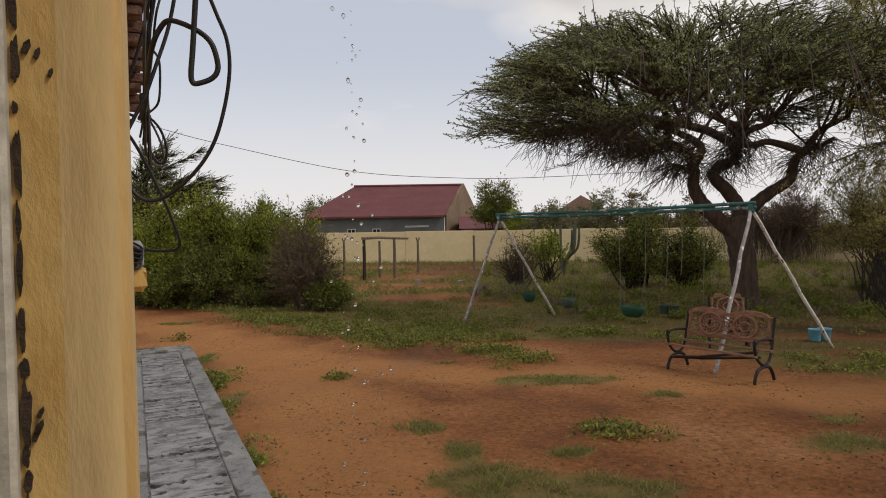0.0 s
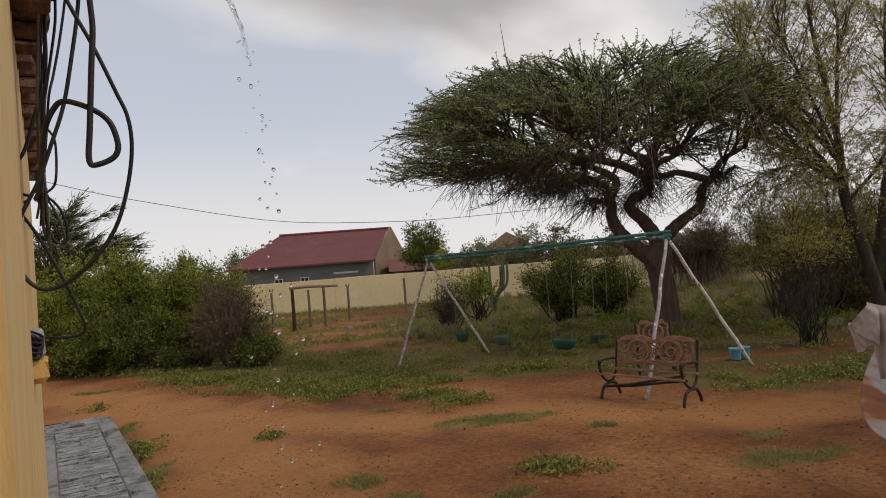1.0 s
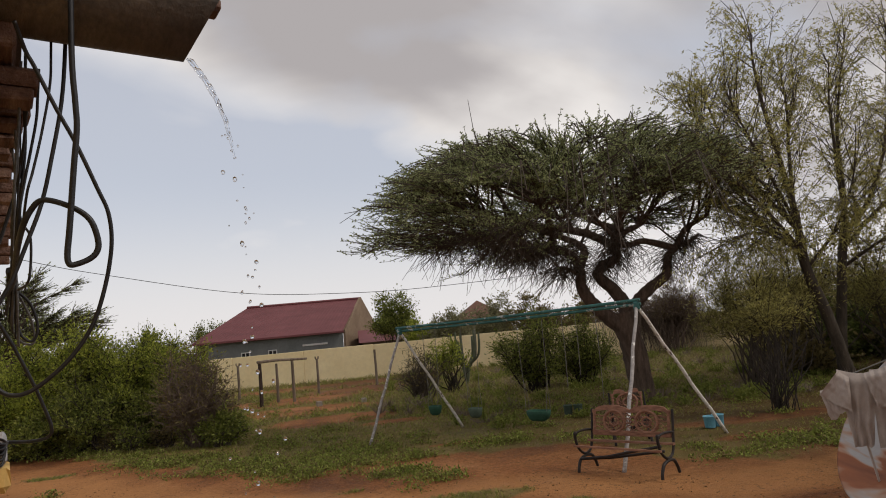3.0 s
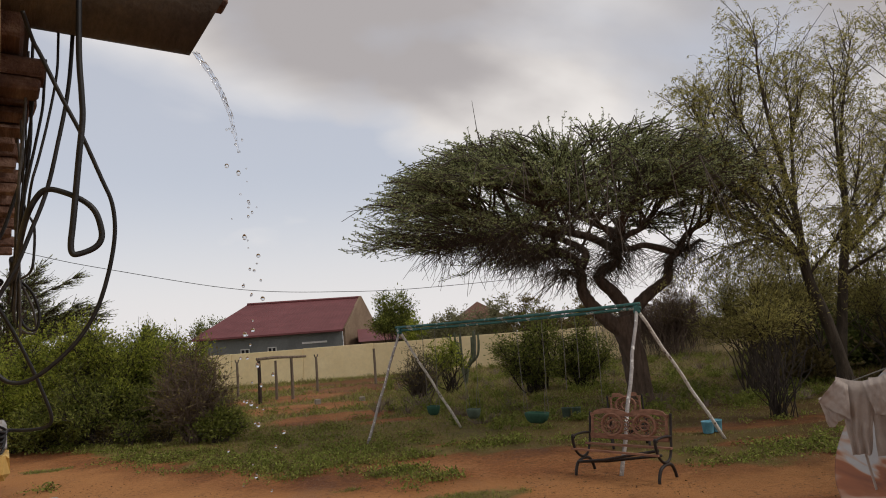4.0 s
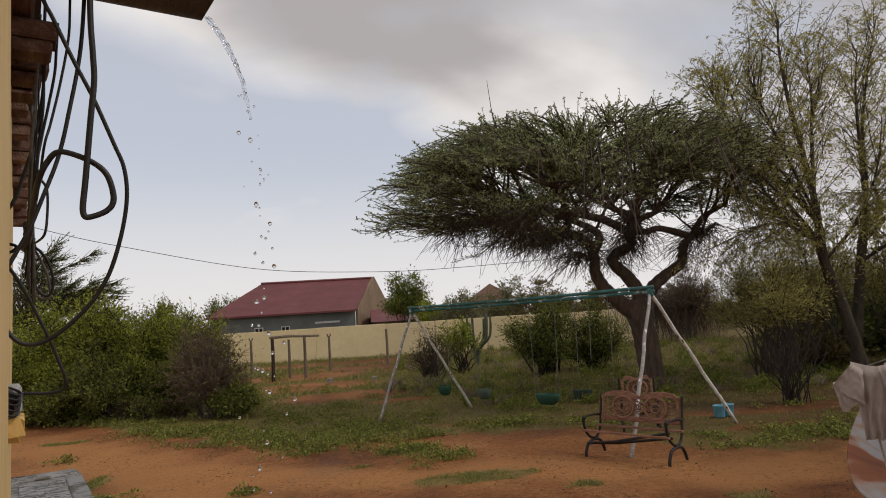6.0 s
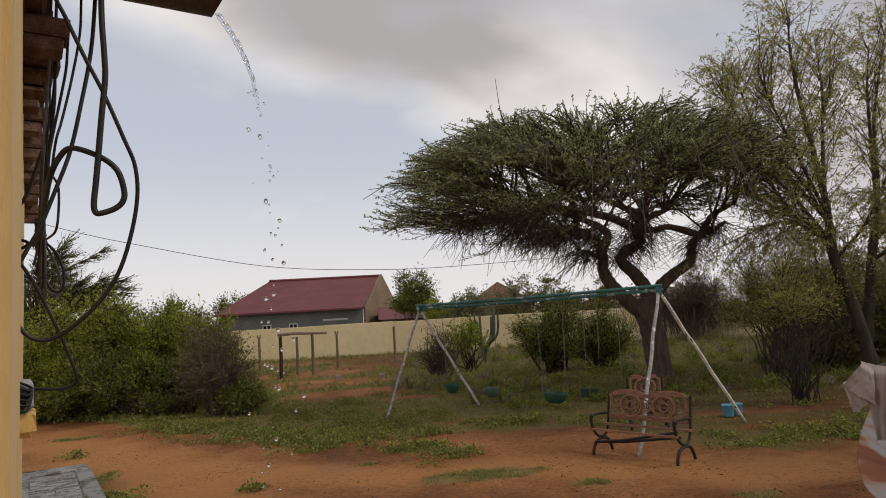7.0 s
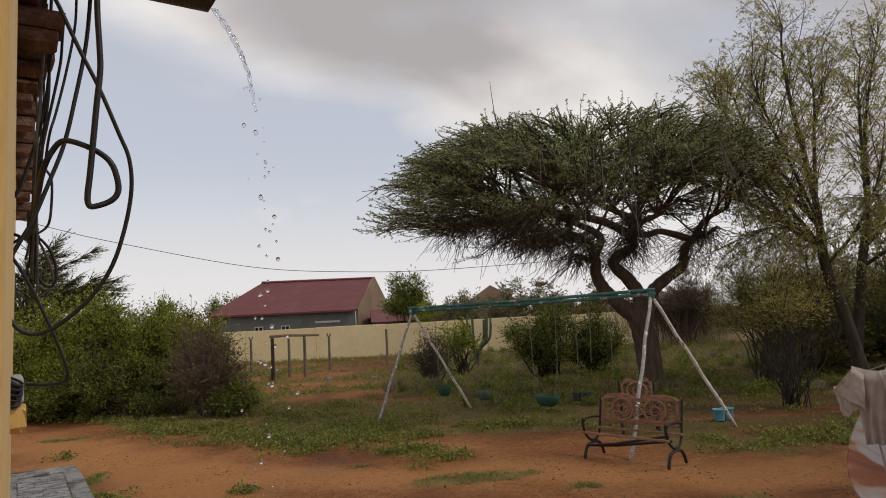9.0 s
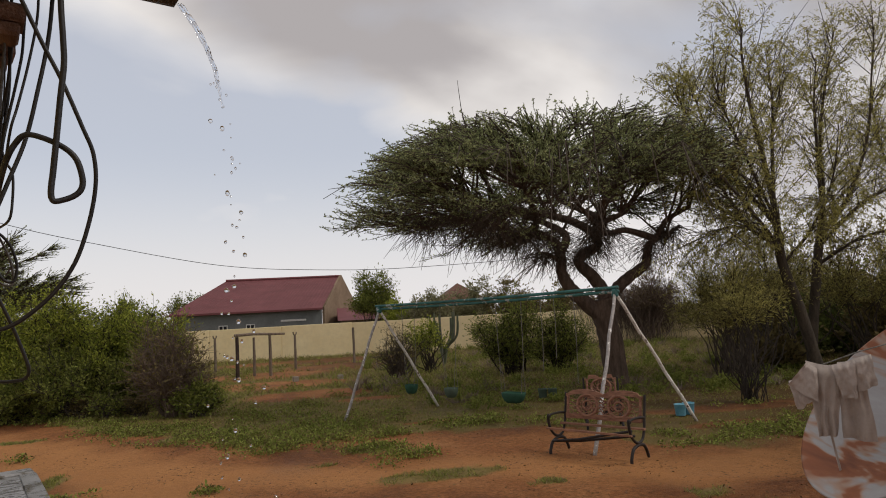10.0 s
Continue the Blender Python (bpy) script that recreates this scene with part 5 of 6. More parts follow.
    # bare spurs arching out of the top
    for i in range(70):
        p, dv = rng.choice(mids)
        if not -4.6 < p.x < 1.8 or abs(p.y) > 2.6 or p.z < z_top(p.x, p.y) - 0.5:
            continue
        h = P((dv.x, dv.y, 0)).normalized()
        ln = rng.uniform(0.3, 0.6)
        twig_pts = [p, p + h * ln * 0.4 + P((0, 0, ln * 0.25)), p + h * ln * 0.85 + P((0, 0, ln * 0.5)), p + h * ln * 1.25 + P((0, 0, ln * rng.uniform(0.5, 0.85)))]
        gt.tube(spline(twig_pts, 3), 0.011, 0.005, 4, caps=False)
    # dead hanging twigs below the crown
    low = [q[0] for q in mids if q[0].z < 4.35 and -4.6 < q[0].x < 0.6] + [p for p in anchors if p.z < 4.1] * 4
    for i in range(2300):
        p = rng.choice(low)
        ln = rng.uniform(0.25, 1.1)
        q = p + P((rng.gauss(-0.12, 0.38), rng.gauss(0, 0.38), -ln * rng.uniform(0.3, 1)))
        if q.z < 2.6:
            continue
        gt.tube([p, p.lerp(q, 0.5) + P((rng.gauss(0, 0.1), rng.gauss(0, 0.1), rng.uniform(0, 0.12))), q], 0.008, 0.0045, 3, caps=False)
    part("bough_work", gb, M_BARK, tree)
    tagged(part("twig_tangle", gt, M_TWIG, tree), kind="stuff")
    gl = Geo()
    r = np.random.default_rng(4)
    gl.leaves(np.array(leaf_p), 0.046, 0.5, np.array(leaf_d), r)
    tagged(part("crown", gl, M_LEAF_AC, tree, "fine grey-green foliage"), kind="stuff")


acacia()


def willow(x, y, trunk, stems, seed, name="feathery_tree", label="tall airy tree with thin yellow-green leaves", r0=0.16, side=27, hang=0.25, leafmat=None):
    """A trunk and long rising stems; side branches leave them at sharp angles and end in hanging leafy twigs."""
    rng = random.Random(seed)
    tree = thing(name, label, "tree", pose(x, y, 0), "feathery trees")
    g = Geo()
    g.tube(spline(trunk, 5), r0, r0 * 0.7, 10, wob=0.1)
    part("trunk", g, M_BARK2, tree, smooth=True)
    gt, lp, ld = Geo(), [], []
    for pts, rs, dense, weep in stems:
        sp = spline(pts, 6)
        g = Geo()
        g.tube(sp, rs, 0.012, 7, wob=0.1)
        part("stem", g, M_BARK2, tree, smooth=True)
        length = sum((b - a).length for a, b in zip(sp, sp[1:]))
        gb = Geo()
        for s in range(int(side * length / 4 * dense)):
            f = rng.uniform(0.18, 1.0)
            k = min(len(sp) - 2, int(f * (len(sp) - 1)))
            p, tan = sp[k], (sp[k + 1] - sp[k]).normalized()
            th = rng.uniform(0, 6.28)
            dv = (tan * 0.75 + Vector((math.cos(th), math.sin(th), 0)) * rng.uniform(0.4, 1.0) + Vector((0, 0, 0.22 - weep))).normalized()
            ln = rng.uniform(0.8, 2.3) * (1.15 - 0.45 * f)
            q1 = p + dv * ln * 0.5 + Vector((rng.gauss(0, 0.08), rng.gauss(0, 0.08), rng.gauss(0, 0.06)))
            q2 = q1 + (dv + Vector((rng.gauss(0, 0.2), rng.gauss(0, 0.2), rng.gauss(0.05 - weep * 0.5, 0.15)))) * ln * 0.5
            gb.tube([p, q1, q2], 0.012, 0.005, 4, caps=False)
            for w in range(rng.randint(7, 11)):
                t = rng.uniform(0.15, 1.0)
                c = p.lerp(q1, t * 2) if t < 0.5 else q1.lerp(q2, t * 2 - 1)
                tv = (dv * 0.6 + Vector((rng.gauss(0, 0.55), rng.gauss(0, 0.55), rng.gauss(0.15 - weep, 0.4)))).normalized()
                tl = rng.uniform(0.25, 0.7)
                e1 = c + tv * tl * 0.6
                e2 = e1 + (tv * 0.6 + Vector((0, 0, -rng.uniform(0, hang * 2 + weep)))) * tl * 0.6
                gt.tube([c, e1, e2], 0.0032, 0.002, 3, caps=False)
                for j in range(rng.randint(9, 14)):
                    u = rng.uniform(0.2, 1.05)
                    lp.append(tuple(c.lerp(e1, u * 2) if u < 0.5 else e1.lerp(e2, u * 2 - 1)))
                    ld.append(tuple(tv * 0.5))
        part("bough_work", gb, M_BARK2, tree)
    tagged(part("twig_tangle", gt, M_BARK2, tree), kind="stuff")
    gl = Geo()
    r = np.random.default_rng(seed)
    lp, ld = np.array(lp), np.array(ld)
    gl.leaves(lp + r.normal(scale=0.02, size=lp.shape), 0.083, 0.26, ld, r, droop=0.55)
    tagged(part("crown", gl, leafmat or M_LEAF_WI, tree, "sparse narrow yellow-green leaves"), kind="stuff")
    return tree


willow(12.3, 14.7, [(0.1, 0, -0.3), (-0.05, 0, 0.4), (-0.36, 0, 1.73), (-0.68, 0, 2.75), (-0.72, 0, 3.6)], [
    ([(-0.72, 0, 3.5), (-0.75, 0, 4.45), (-0.87, 0.1, 5.84), (-1.07, 0.1, 7.24), (-1.2, 0, 8.4), (-1.1, 0, 9.0)], 0.10, 1.1, 0.0),
    ([(-0.72, 0, 3.3), (-1.6, -0.2, 3.7), (-2.4, -0.3, 4.8), (-3.0, -0.4, 6.2), (-3.5, -0.5, 7.0)], 0.07, 1.7, 0.05),
    ([(-0.73, 0, 3.9), (-1.5, -0.4, 5.0), (-2.3, -0.7, 6.4), (-2.7, -0.8, 7.4)], 0.05, 1.5, 0.0),
    ([(-0.75, 0, 4.3), (-0.37, 0.3, 5.97), (-0.15, 0.4, 7.2), (-0.1, 0.5, 8.6)], 0.06, 1.2, 0.0),
    ([(-0.75, 0, 3.8), (-1.4, 0.5, 5.2), (-1.9, 0.8, 6.6), (-2.1, 1.0, 7.8)], 0.06, 1.6, 0.0),
    ([(-0.7, 0, 3.1), (-1.5, -0.8, 3.4), (-2.6, -1.2, 4.4), (-3.6, -1.4, 5.2), (-4.5, -1.5, 5.5)], 0.06, 2.0, 0.35),
    ([(-0.7, 0, 3.6), (-1.7, -0.6, 4.6), (-2.9, -1.1, 5.4), (-4.1, -1.3, 6.0)], 0.05, 1.7, 0.25),
    ([(-0.7, 0, 3.4), (-1.2, 1.0, 4.2), (-2.2, 1.6, 5.0), (-3.2, 1.8, 5.6)], 0.05, 1.2, 0.15),
    ([(-0.68, 0, 2.8), (-0.1, -0.4, 3.6), (0.5, -0.6, 4.8), (0.8, -0.7, 6.2)], 0.05, 1.0, 0.05),
    ([(-0.72, 0, 3.3), (-1.5, -0.5, 3.5), (-2.5, -0.8, 3.7), (-3.3, -0.9, 3.5)], 0.045, 1.3, 0.45),
], 5)
willow(12.75, 15.4, [(0.0, 0, -0.3), (0.0, 0, 0.4), (0.15, 0, 1.3), (0.5, 0, 3.0), (0.75, 0, 3.9)], [
    ([(0.72, 0, 3.8), (0.9, 0, 4.9), (1.1, 0.1, 6.4), (1.5, 0.1, 8.0), (1.9, 0, 9.5)], 0.08, 1.2, 0.0),
    ([(0.8, 0, 4.2), (0.6, -0.3, 5.8), (0.6, -0.4, 7.2), (0.9, -0.3, 8.4)], 0.06, 1.1, 0.0),
    ([(0.7, 0, 3.7), (1.6, 0, 4.5), (2.3, -0.2, 6.2), (2.7, -0.2, 8.0), (3.0, -0.2, 9.5)], 0.07, 1.2, 0.0),
    ([(0.6, 0, 3.3), (1.6, -0.4, 4.3), (2.8, -0.6, 5.0), (3.8, -0.7, 6.4)], 0.06, 1.2, 0.1),
    ([(0.6, 0, 3.3), (0.3, -0.9, 4.0), (-0.1, -1.4, 4.4), (-0.6, -1.7, 4.3)], 0.05, 1.5, 0.4),
    ([(0.5, 0, 2.8), (1.2, -0.8, 3.4), (2.0, -1.3, 3.5), (2.8, -1.5, 3.2)], 0.05, 1.5, 0.4),
], 9, r0=0.15)
willow(17.5, 16.0, [(0, 0, -0.3), (0.1, 0, 1.2), (0.2, 0, 2.6)], [
    ([(0.2, 0, 2.4), (-0.6, 0, 4.0), (-1.2, 0, 6.0), (-1.4, 0, 7.6)], 0.07, 1.2, 0.05),
    ([(0.2, 0, 2.4), (0.5, 0, 4.2), (0.9, 0.3, 6.0), (1.0, 0.3, 7.8)], 0.07, 1.2, 0.05),
    ([(0.2, 0, 2.4), (1.4, 0, 3.6), (2.4, 0, 5.0)], 0.05, 1.3, 0.2),
], 13)


def bush(name, label, x, y, rx, ry, h, seed, leafmat, n_stem=24, n_twig=1400, per=8, leaf=0.075, wood=None, z_low=0.15, aspect=0.55, category="bush", group="bushes", up=0.5, single=False, twig_r=0.006, stem_r=0.028, root=0.13):
    """Many stems fan out of the root; short leafy twigs fill an uneven dome."""
    rng = random.Random(seed)
    b = thing(name, label, category, pose(x, y, 0), group)
    gb, gt = Geo(), Geo()
    mids = []
    for i in range(n_stem):
        th = rng.uniform(0, 6.28)
        k = math.sqrt(rng.random())
        lump = 0.8 + 0.35 * noise.noise((math.cos(th) * 1.7 + seed, math.sin(th) * 1.7, k * 2))
        e = Vector((math.cos(th) * rx * k * lump, math.sin(th) * ry * k * lump, h * lump * (1 - 0.55 * k * k) * rng.uniform(0.72, 1.14)))
        s = Vector((rng.gauss(0, rx * root), rng.gauss(0, ry * root), -0.05))
        gs = Geo() if single else gb
        pts = grow(gs, s, e, stem_r, 0.006, 0.12, rng, 7, 5, lift=0.05)
        if single:
            part("stem", gs, wood or M_TWIG, b)
        mids += [(p, (pts[min(j + 1, 7)] - pts[max(j - 1, 0)]).normalized(), j / 7) for j, p in enumerate(pts) if p.z > z_low * h]
    lp, ld = [], []
    for i in range(n_twig):
        p, d, f = rng.choice(mids)
        ln = rng.uniform(0.2, 0.55) * (0.5 + 0.25 * h)
        dv = (d * up + Vector((rng.gauss(0, 0.6), rng.gauss(0, 0.6), rng.gauss(0.15, 0.45)))).normalized()
        q = p + dv * ln
        if q.z < 0.05:
            q.z = 0.05 + rng.random() * 0.2
        gt.tube([p, p.lerp(q, 0.5) + Vector((rng.gauss(0, 0.03), rng.gauss(0, 0.03), 0)), q], twig_r, twig_r * 0.5, 3, caps=False)
        for j in range(per):
            lp.append(tuple(p.lerp(q, rng.uniform(0.1, 1.08))))
            ld.append(tuple(dv))
    if not single:
        tagged(part("stem_tangle", gb, wood or M_TWIG, b), kind="stuff")
    tagged(part("twig_tangle", gt, wood or M_TWIG, b), kind="stuff")
    if per:
        gl = Geo()
        r = np.random.default_rng(seed)
        lp = np.array(lp)
        gl.leaves(lp + r.normal(scale=0.05, size=lp.shape), leaf, aspect, np.array(ld), r)
        tagged(part("foliage", gl, leafmat, b), kind="stuff")
    return b


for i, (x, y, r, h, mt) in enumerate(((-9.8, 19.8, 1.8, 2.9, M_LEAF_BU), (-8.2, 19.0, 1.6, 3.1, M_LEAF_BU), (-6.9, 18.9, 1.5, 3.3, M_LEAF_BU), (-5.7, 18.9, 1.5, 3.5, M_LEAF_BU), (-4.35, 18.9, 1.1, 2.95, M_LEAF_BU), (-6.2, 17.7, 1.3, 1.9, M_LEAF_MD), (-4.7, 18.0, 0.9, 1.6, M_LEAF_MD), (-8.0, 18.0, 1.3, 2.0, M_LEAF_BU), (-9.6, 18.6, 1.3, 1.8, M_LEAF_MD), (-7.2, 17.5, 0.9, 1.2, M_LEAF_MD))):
    # low front bushes: shade near the ground is put into the leaf colour
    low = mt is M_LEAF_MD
    bush("green_bush", "rounded low bush, leaf colour darkened to stand for shade" if low else "rounded green bush with small bright leaves", x, y, r, r * 0.9, h, 31 + i * 3, mt, 46, 1100 if low else 2100, 11, leaf=0.07, aspect=0.45, z_low=0.15 if low else 0.3, wood=M_DARKTWIG)
bush("dry_bush", "grey-brown twiggy bush with few leaves", -3.45, 16.5, 1.05, 0.85, 2.5, 33, M_LEAF_OL, 90, 1900, 1, wood=M_BROWNTWIG, single=True, stem_r=0.012)
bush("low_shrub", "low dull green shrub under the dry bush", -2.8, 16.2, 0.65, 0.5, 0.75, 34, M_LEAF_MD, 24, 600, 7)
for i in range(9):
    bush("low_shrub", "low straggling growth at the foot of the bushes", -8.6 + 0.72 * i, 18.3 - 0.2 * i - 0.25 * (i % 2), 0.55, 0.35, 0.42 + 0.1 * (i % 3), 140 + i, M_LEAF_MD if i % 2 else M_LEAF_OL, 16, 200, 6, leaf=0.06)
bush("round_shrub", "drooping green shrub behind the swing", 6.2, 20.8, 1.5, 1.2, 2.7, 35, M_LEAF_MD, 36, 1600, 9, leaf=0.065, z_low=0.12, up=0.2, wood=M_DARKTWIG)
bush("round_shrub", "drooping green shrub behind the swing", 7.7, 21.0, 1.4, 1.1, 2.6, 41, M_LEAF_MD, 34, 1500, 9, leaf=0.065, z_low=0.12, up=0.2, wood=M_DARKTWIG)
bush("round_shrub", "small green shrub behind the swing", 3.9, 23.6, 1.0, 0.9, 2.0, 36, M_LEAF_BU, 22, 500, 7, z_low=0.4, wood=M_DARKTWIG)
bush("dry_bush", "pale thorny bush behind the swing", 2.5, 22.0, 1.2, 0.9, 1.9, 37, M_LEAF_OL, 50, 750, 1, wood=M_TWIG)
bush("fan_shrub", "many-stemmed shrub with bare dark stems and drooping leaves", 8.25, 11.7, 0.95, 0.7, 2.5, 38, M_LEAF_WI, 44, 520, 7, leaf=0.07, aspect=0.25, z_low=0.6, single=True, twig_r=0.003, stem_r=0.011, root=0.11, wood=M_DARKTWIG)
bush("green_bush", "far green tree with round crown", 4.5, 55, 2.4, 2.2, 6.3, 39, M_LEAF_MD, 60, 2400, 8, leaf=0.14, z_low=0.42)
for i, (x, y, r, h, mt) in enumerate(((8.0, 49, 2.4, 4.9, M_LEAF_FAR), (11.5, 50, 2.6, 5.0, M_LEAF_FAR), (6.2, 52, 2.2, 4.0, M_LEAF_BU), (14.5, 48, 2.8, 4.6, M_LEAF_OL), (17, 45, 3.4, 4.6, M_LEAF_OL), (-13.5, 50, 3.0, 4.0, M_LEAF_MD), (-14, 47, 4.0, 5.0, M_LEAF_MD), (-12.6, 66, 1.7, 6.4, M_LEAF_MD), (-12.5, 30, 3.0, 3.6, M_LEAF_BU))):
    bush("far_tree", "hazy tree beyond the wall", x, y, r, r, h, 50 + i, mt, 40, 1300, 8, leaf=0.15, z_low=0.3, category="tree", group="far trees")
for i, (x, y, r, h) in enumerate(((10.9, 15.6, 2.0, 4.6), (13.2, 16.8, 2.4, 4.8), (16.0, 14.2, 2.2, 4.4), (14.6, 15.4, 2.0, 4.2), (9.9, 14.9, 1.1, 3.4))):
    bush("feathery_shrub", "tall airy shrub with drooping yellow-green leaves", x, y, r, r, h, 90 + i, M_LEAF_WI, 22, 1250, 9, leaf=0.075, aspect=0.22, z_low=0.38, wood=M_BARK2, twig_r=0.003, group="feathery shrubs")
SCRUB = [(24, 30, 3.4, 5.6), (28, 27, 3.6, 6.0), (13.8, 18.6, 1.8, 2.0), (15.2, 19.2, 1.6, 1.8), (16, 16, 2.0, 2.6), (14.8, 13.2, 1.6, 1.8), (19, 18, 2.6, 3.4), (15.8, 21, 2.6, 3.2), (19.5, 22.5, 2.8, 4.4), (19.8, 26.5, 2.2, 4.0), (23, 25, 3.2, 5.2), (22, 20, 3.0, 4.6), (17.2, 19, 2.0, 3.0), (27, 21, 3.5, 5.0), (12.9, 16.9, 0.9, 0.8)]
for i, (x, y, r, h) in enumerate(SCRUB):
    bush("scrub", "tangled dull olive scrub under the trees", x, y, r, r * 0.8, h, 70 + i, M_LEAF_OL if i % 3 else M_LEAF_DK, 30, 800, 7, leaf=0.14, group="scrub", z_low=0.05)
rng = random.Random(6)
g = Geo()
for i in range(1500):
    x, y, z = 17.4 + rng.gauss(0, 1.3), 34.6 + rng.gauss(0, 0.3), rng.uniform(1.7, 2.9)
    g.tube([(x, y, z), (x + rng.gauss(0, 0.2), y - 0.5, z + 0.1), (x + rng.gauss(0, 0.3), y - 0.9, z - rng.uniform(0.4, 1.9))], 0.014, 0.007, 3, caps=False)
tagged(part("dry_creeper", g, M_BROWNTWIG), "dry brown creeper hanging over the compound wall", "creeper", kind="stuff")


def cactus(x, y, h, seed):
    rng = random.Random(seed)
    c = thing("candelabra_cactus", "grey-green candelabra cactus behind the swing", "cactus", pose(x, y, 0))
    for i in range(13):
        th, r = rng.uniform(0, 6.28), rng.uniform(0.1, 0.6)
        g = Geo()
        hh = h * rng.uniform(0.75, 1.0)
        g.tube(spline([(0, 0, -0.1), (math.cos(th) * r * 0.3, math.sin(th) * r * 0.3, h * 0.3), (math.cos(th) * r, math.sin(th) * r, h * 0.5), (math.cos(th) * r * 1.15, math.sin(th) * r * 1.15, hh)], 5), 0.055, 0.04, 6)
        part("arm", g, M_CACTUS, c)


cactus(5.0, 27.0, 2.3, 2)


def thorn_tree(x, y, h, spread, seed):
    rng = random.Random(seed)
    t = thing("thorn_tree", "flat-topped thorn tree with fine dark twigs", "tree", pose(x, y, 0))
    g = Geo()
    g.tube(spline([(0, 0, -0.2), (0.1, 0, h * 0.3), (-0.1, 0, h * 0.5)], 5), 0.22, 0.15, 9, wob=0.1)
    part("trunk", g, M_BARK, t)
    gb, gt, lp, ld, mids = Geo(), Geo(), [], [], []
    for i in range(60):
        th, k = rng.uniform(0, 6.28), math.sqrt(rng.random())
        e = Vector((math.cos(th) * spread * k, math.sin(th) * spread * k, h * rng.uniform(0.62, 0.95) - 0.25 * h * k * k * 0.6))
        pts = grow(gb, (-0.1, 0, h * rng.uniform(0.38, 0.5)), e, 0.05, 0.012, 0.1, rng, 7, 4, lift=0.08)
        mids += [(p, (pts[min(j + 1, 7)] - pts[j - 1]).normalized()) for j, p in enumerate(pts) if j > 2]
    for i in range(6400):
        p, d = rng.choice(mids)
        dv = (Vector((d.x, d.y, d.z * 0.4)) + Vector((p.x, p.y, 0)).normalized() * 0.5 + Vector((rng.gauss(0, 0.4), rng.gauss(0, 0.4), rng.gauss(0.1, 0.25)))).normalized()
        q = p + dv * rng.uniform(0.25, 0.8) + Vector((0, 0, rng.uniform(-0.05, 0.12)))
        gt.tube([p, q], 0.011, 0.006, 3, caps=False)
        for j in range(4):
            lp.append(tuple(p.lerp(q, rng.random())))
            ld.append(tuple(dv))
    part("bough_work", gb, M_BARK, t)
    tagged(part("twig_tangle", gt, M_TWIG, t), kind="stuff")
    gl = Geo()
    gl.leaves(np.array(lp), 0.075, 0.5, np.array(ld), np.random.default_rng(seed))
    tagged(part("crown", gl, M_LEAF_AC, t), kind="stuff")


thorn_tree(-11.6, 25.5, 6.0, 2.9, 61)
bush("dry_tree", "bare dry tree tangled over the compound wall", 17.6, 33.2, 2.6, 1.6, 4.3, 62, M_LEAF_OL, 44, 2000, 1, wood=M_BROWNTWIG, z_low=0.42, category="tree", group="dry trees", twig_r=0.009)


# ---------------------------------------------------------------- small things on the ground
def tub(x, y, r, h, mt, label, name="plastic_tub", cat="tub"):
    g = Geo()
    g.lathe([(0.001, 0.0), (r * 0.82, 0.0), (r * 0.86, 0.01), (r, h - 0.02), (r * 1.05, h - 0.015), (r * 1.05, h), (r * 0.95, h), (r * 0.80, 0.03), (0.001, 0.02)], None, 20)
    return tagged(part(name, g, mt, smooth=True, m=pose(x, y, 0.0)), label, cat, "plastic tubs")


tub(4.93, 14.35, 0.10, 0.22, M_CANP, "small pale teal plastic can under the swing")
tub(5.13, 14.25, 0.10, 0.22, M_CANP, "small pale teal plastic can under the swing")
tub(6.22, 10.75, 0.10, 0.2, M_BLUEP, "light blue plastic tub by the swing leg")
tub(6.42, 10.82, 0.10, 0.2, M_BLUEP, "light blue plastic tub by the swing leg")


# ---------------------------------------------------------------- satellite dish with a shirt hung over it
def dish():
    n = Vector((-0.765, 0.155, 0.66)).normalized()
    c = Vector((4.23, 4.22, 1.15))
    rot = n.to_track_quat("Z", "Y").to_matrix().to_4x4()
    d = thing("satellite_dish", "old white satellite dish streaked with brown rust", "dish", Matrix.Translation(c) @ rot)
    g = Geo()
    R, F = 0.86, 0.8
    prof = [(0.001, -0.24)] + [(R * i / 10, -0.24 + (R * i / 10) ** 2 / (4 * F)) for i in range(1, 11)]
    prof += [(R + 0.012, prof[-1][1] + 0.004), (R + 0.012, prof[-1][1] - 0.018)] + [(R * i / 10, -0.265 + (R * i / 10) ** 2 / (4 * F)) for i in range(10, 0, -1)] + [(0.001, -0.265)]
    g.lathe(prof, None, 56)
    part("reflector", g, M_DISH, d, smooth=True)
    inv = (Matrix.Translation(c) @ rot).inverted()
    g = Geo()
    g.tube([inv @ Vector(p) for p in ((3.97, 4.48, 0.52), (3.93, 4.50, 0.87), (3.86, 4.52, 1.37))], 0.009, 0.009, 7)
    part("feed_arm", g, M_CLOTH, d, "pale thin feed arm")
    g = Geo()
    g.tube([inv @ Vector(p) for p in ((4.43, 4.19, -0.05), (4.43, 4.19, 0.98))], 0.045, 0.045, 10)
    part("mast", g, M_GREYP, d)
    g = Geo()
    g.tube([inv @ Vector(p) for p in ((3.86, 4.50, 1.39), (4.12, 4.34, 1.50), (4.8, 3.9, 1.72))], 0.005, 0.005, 5)
    part("stay_wire", g, M_ROPE, d)


dish()


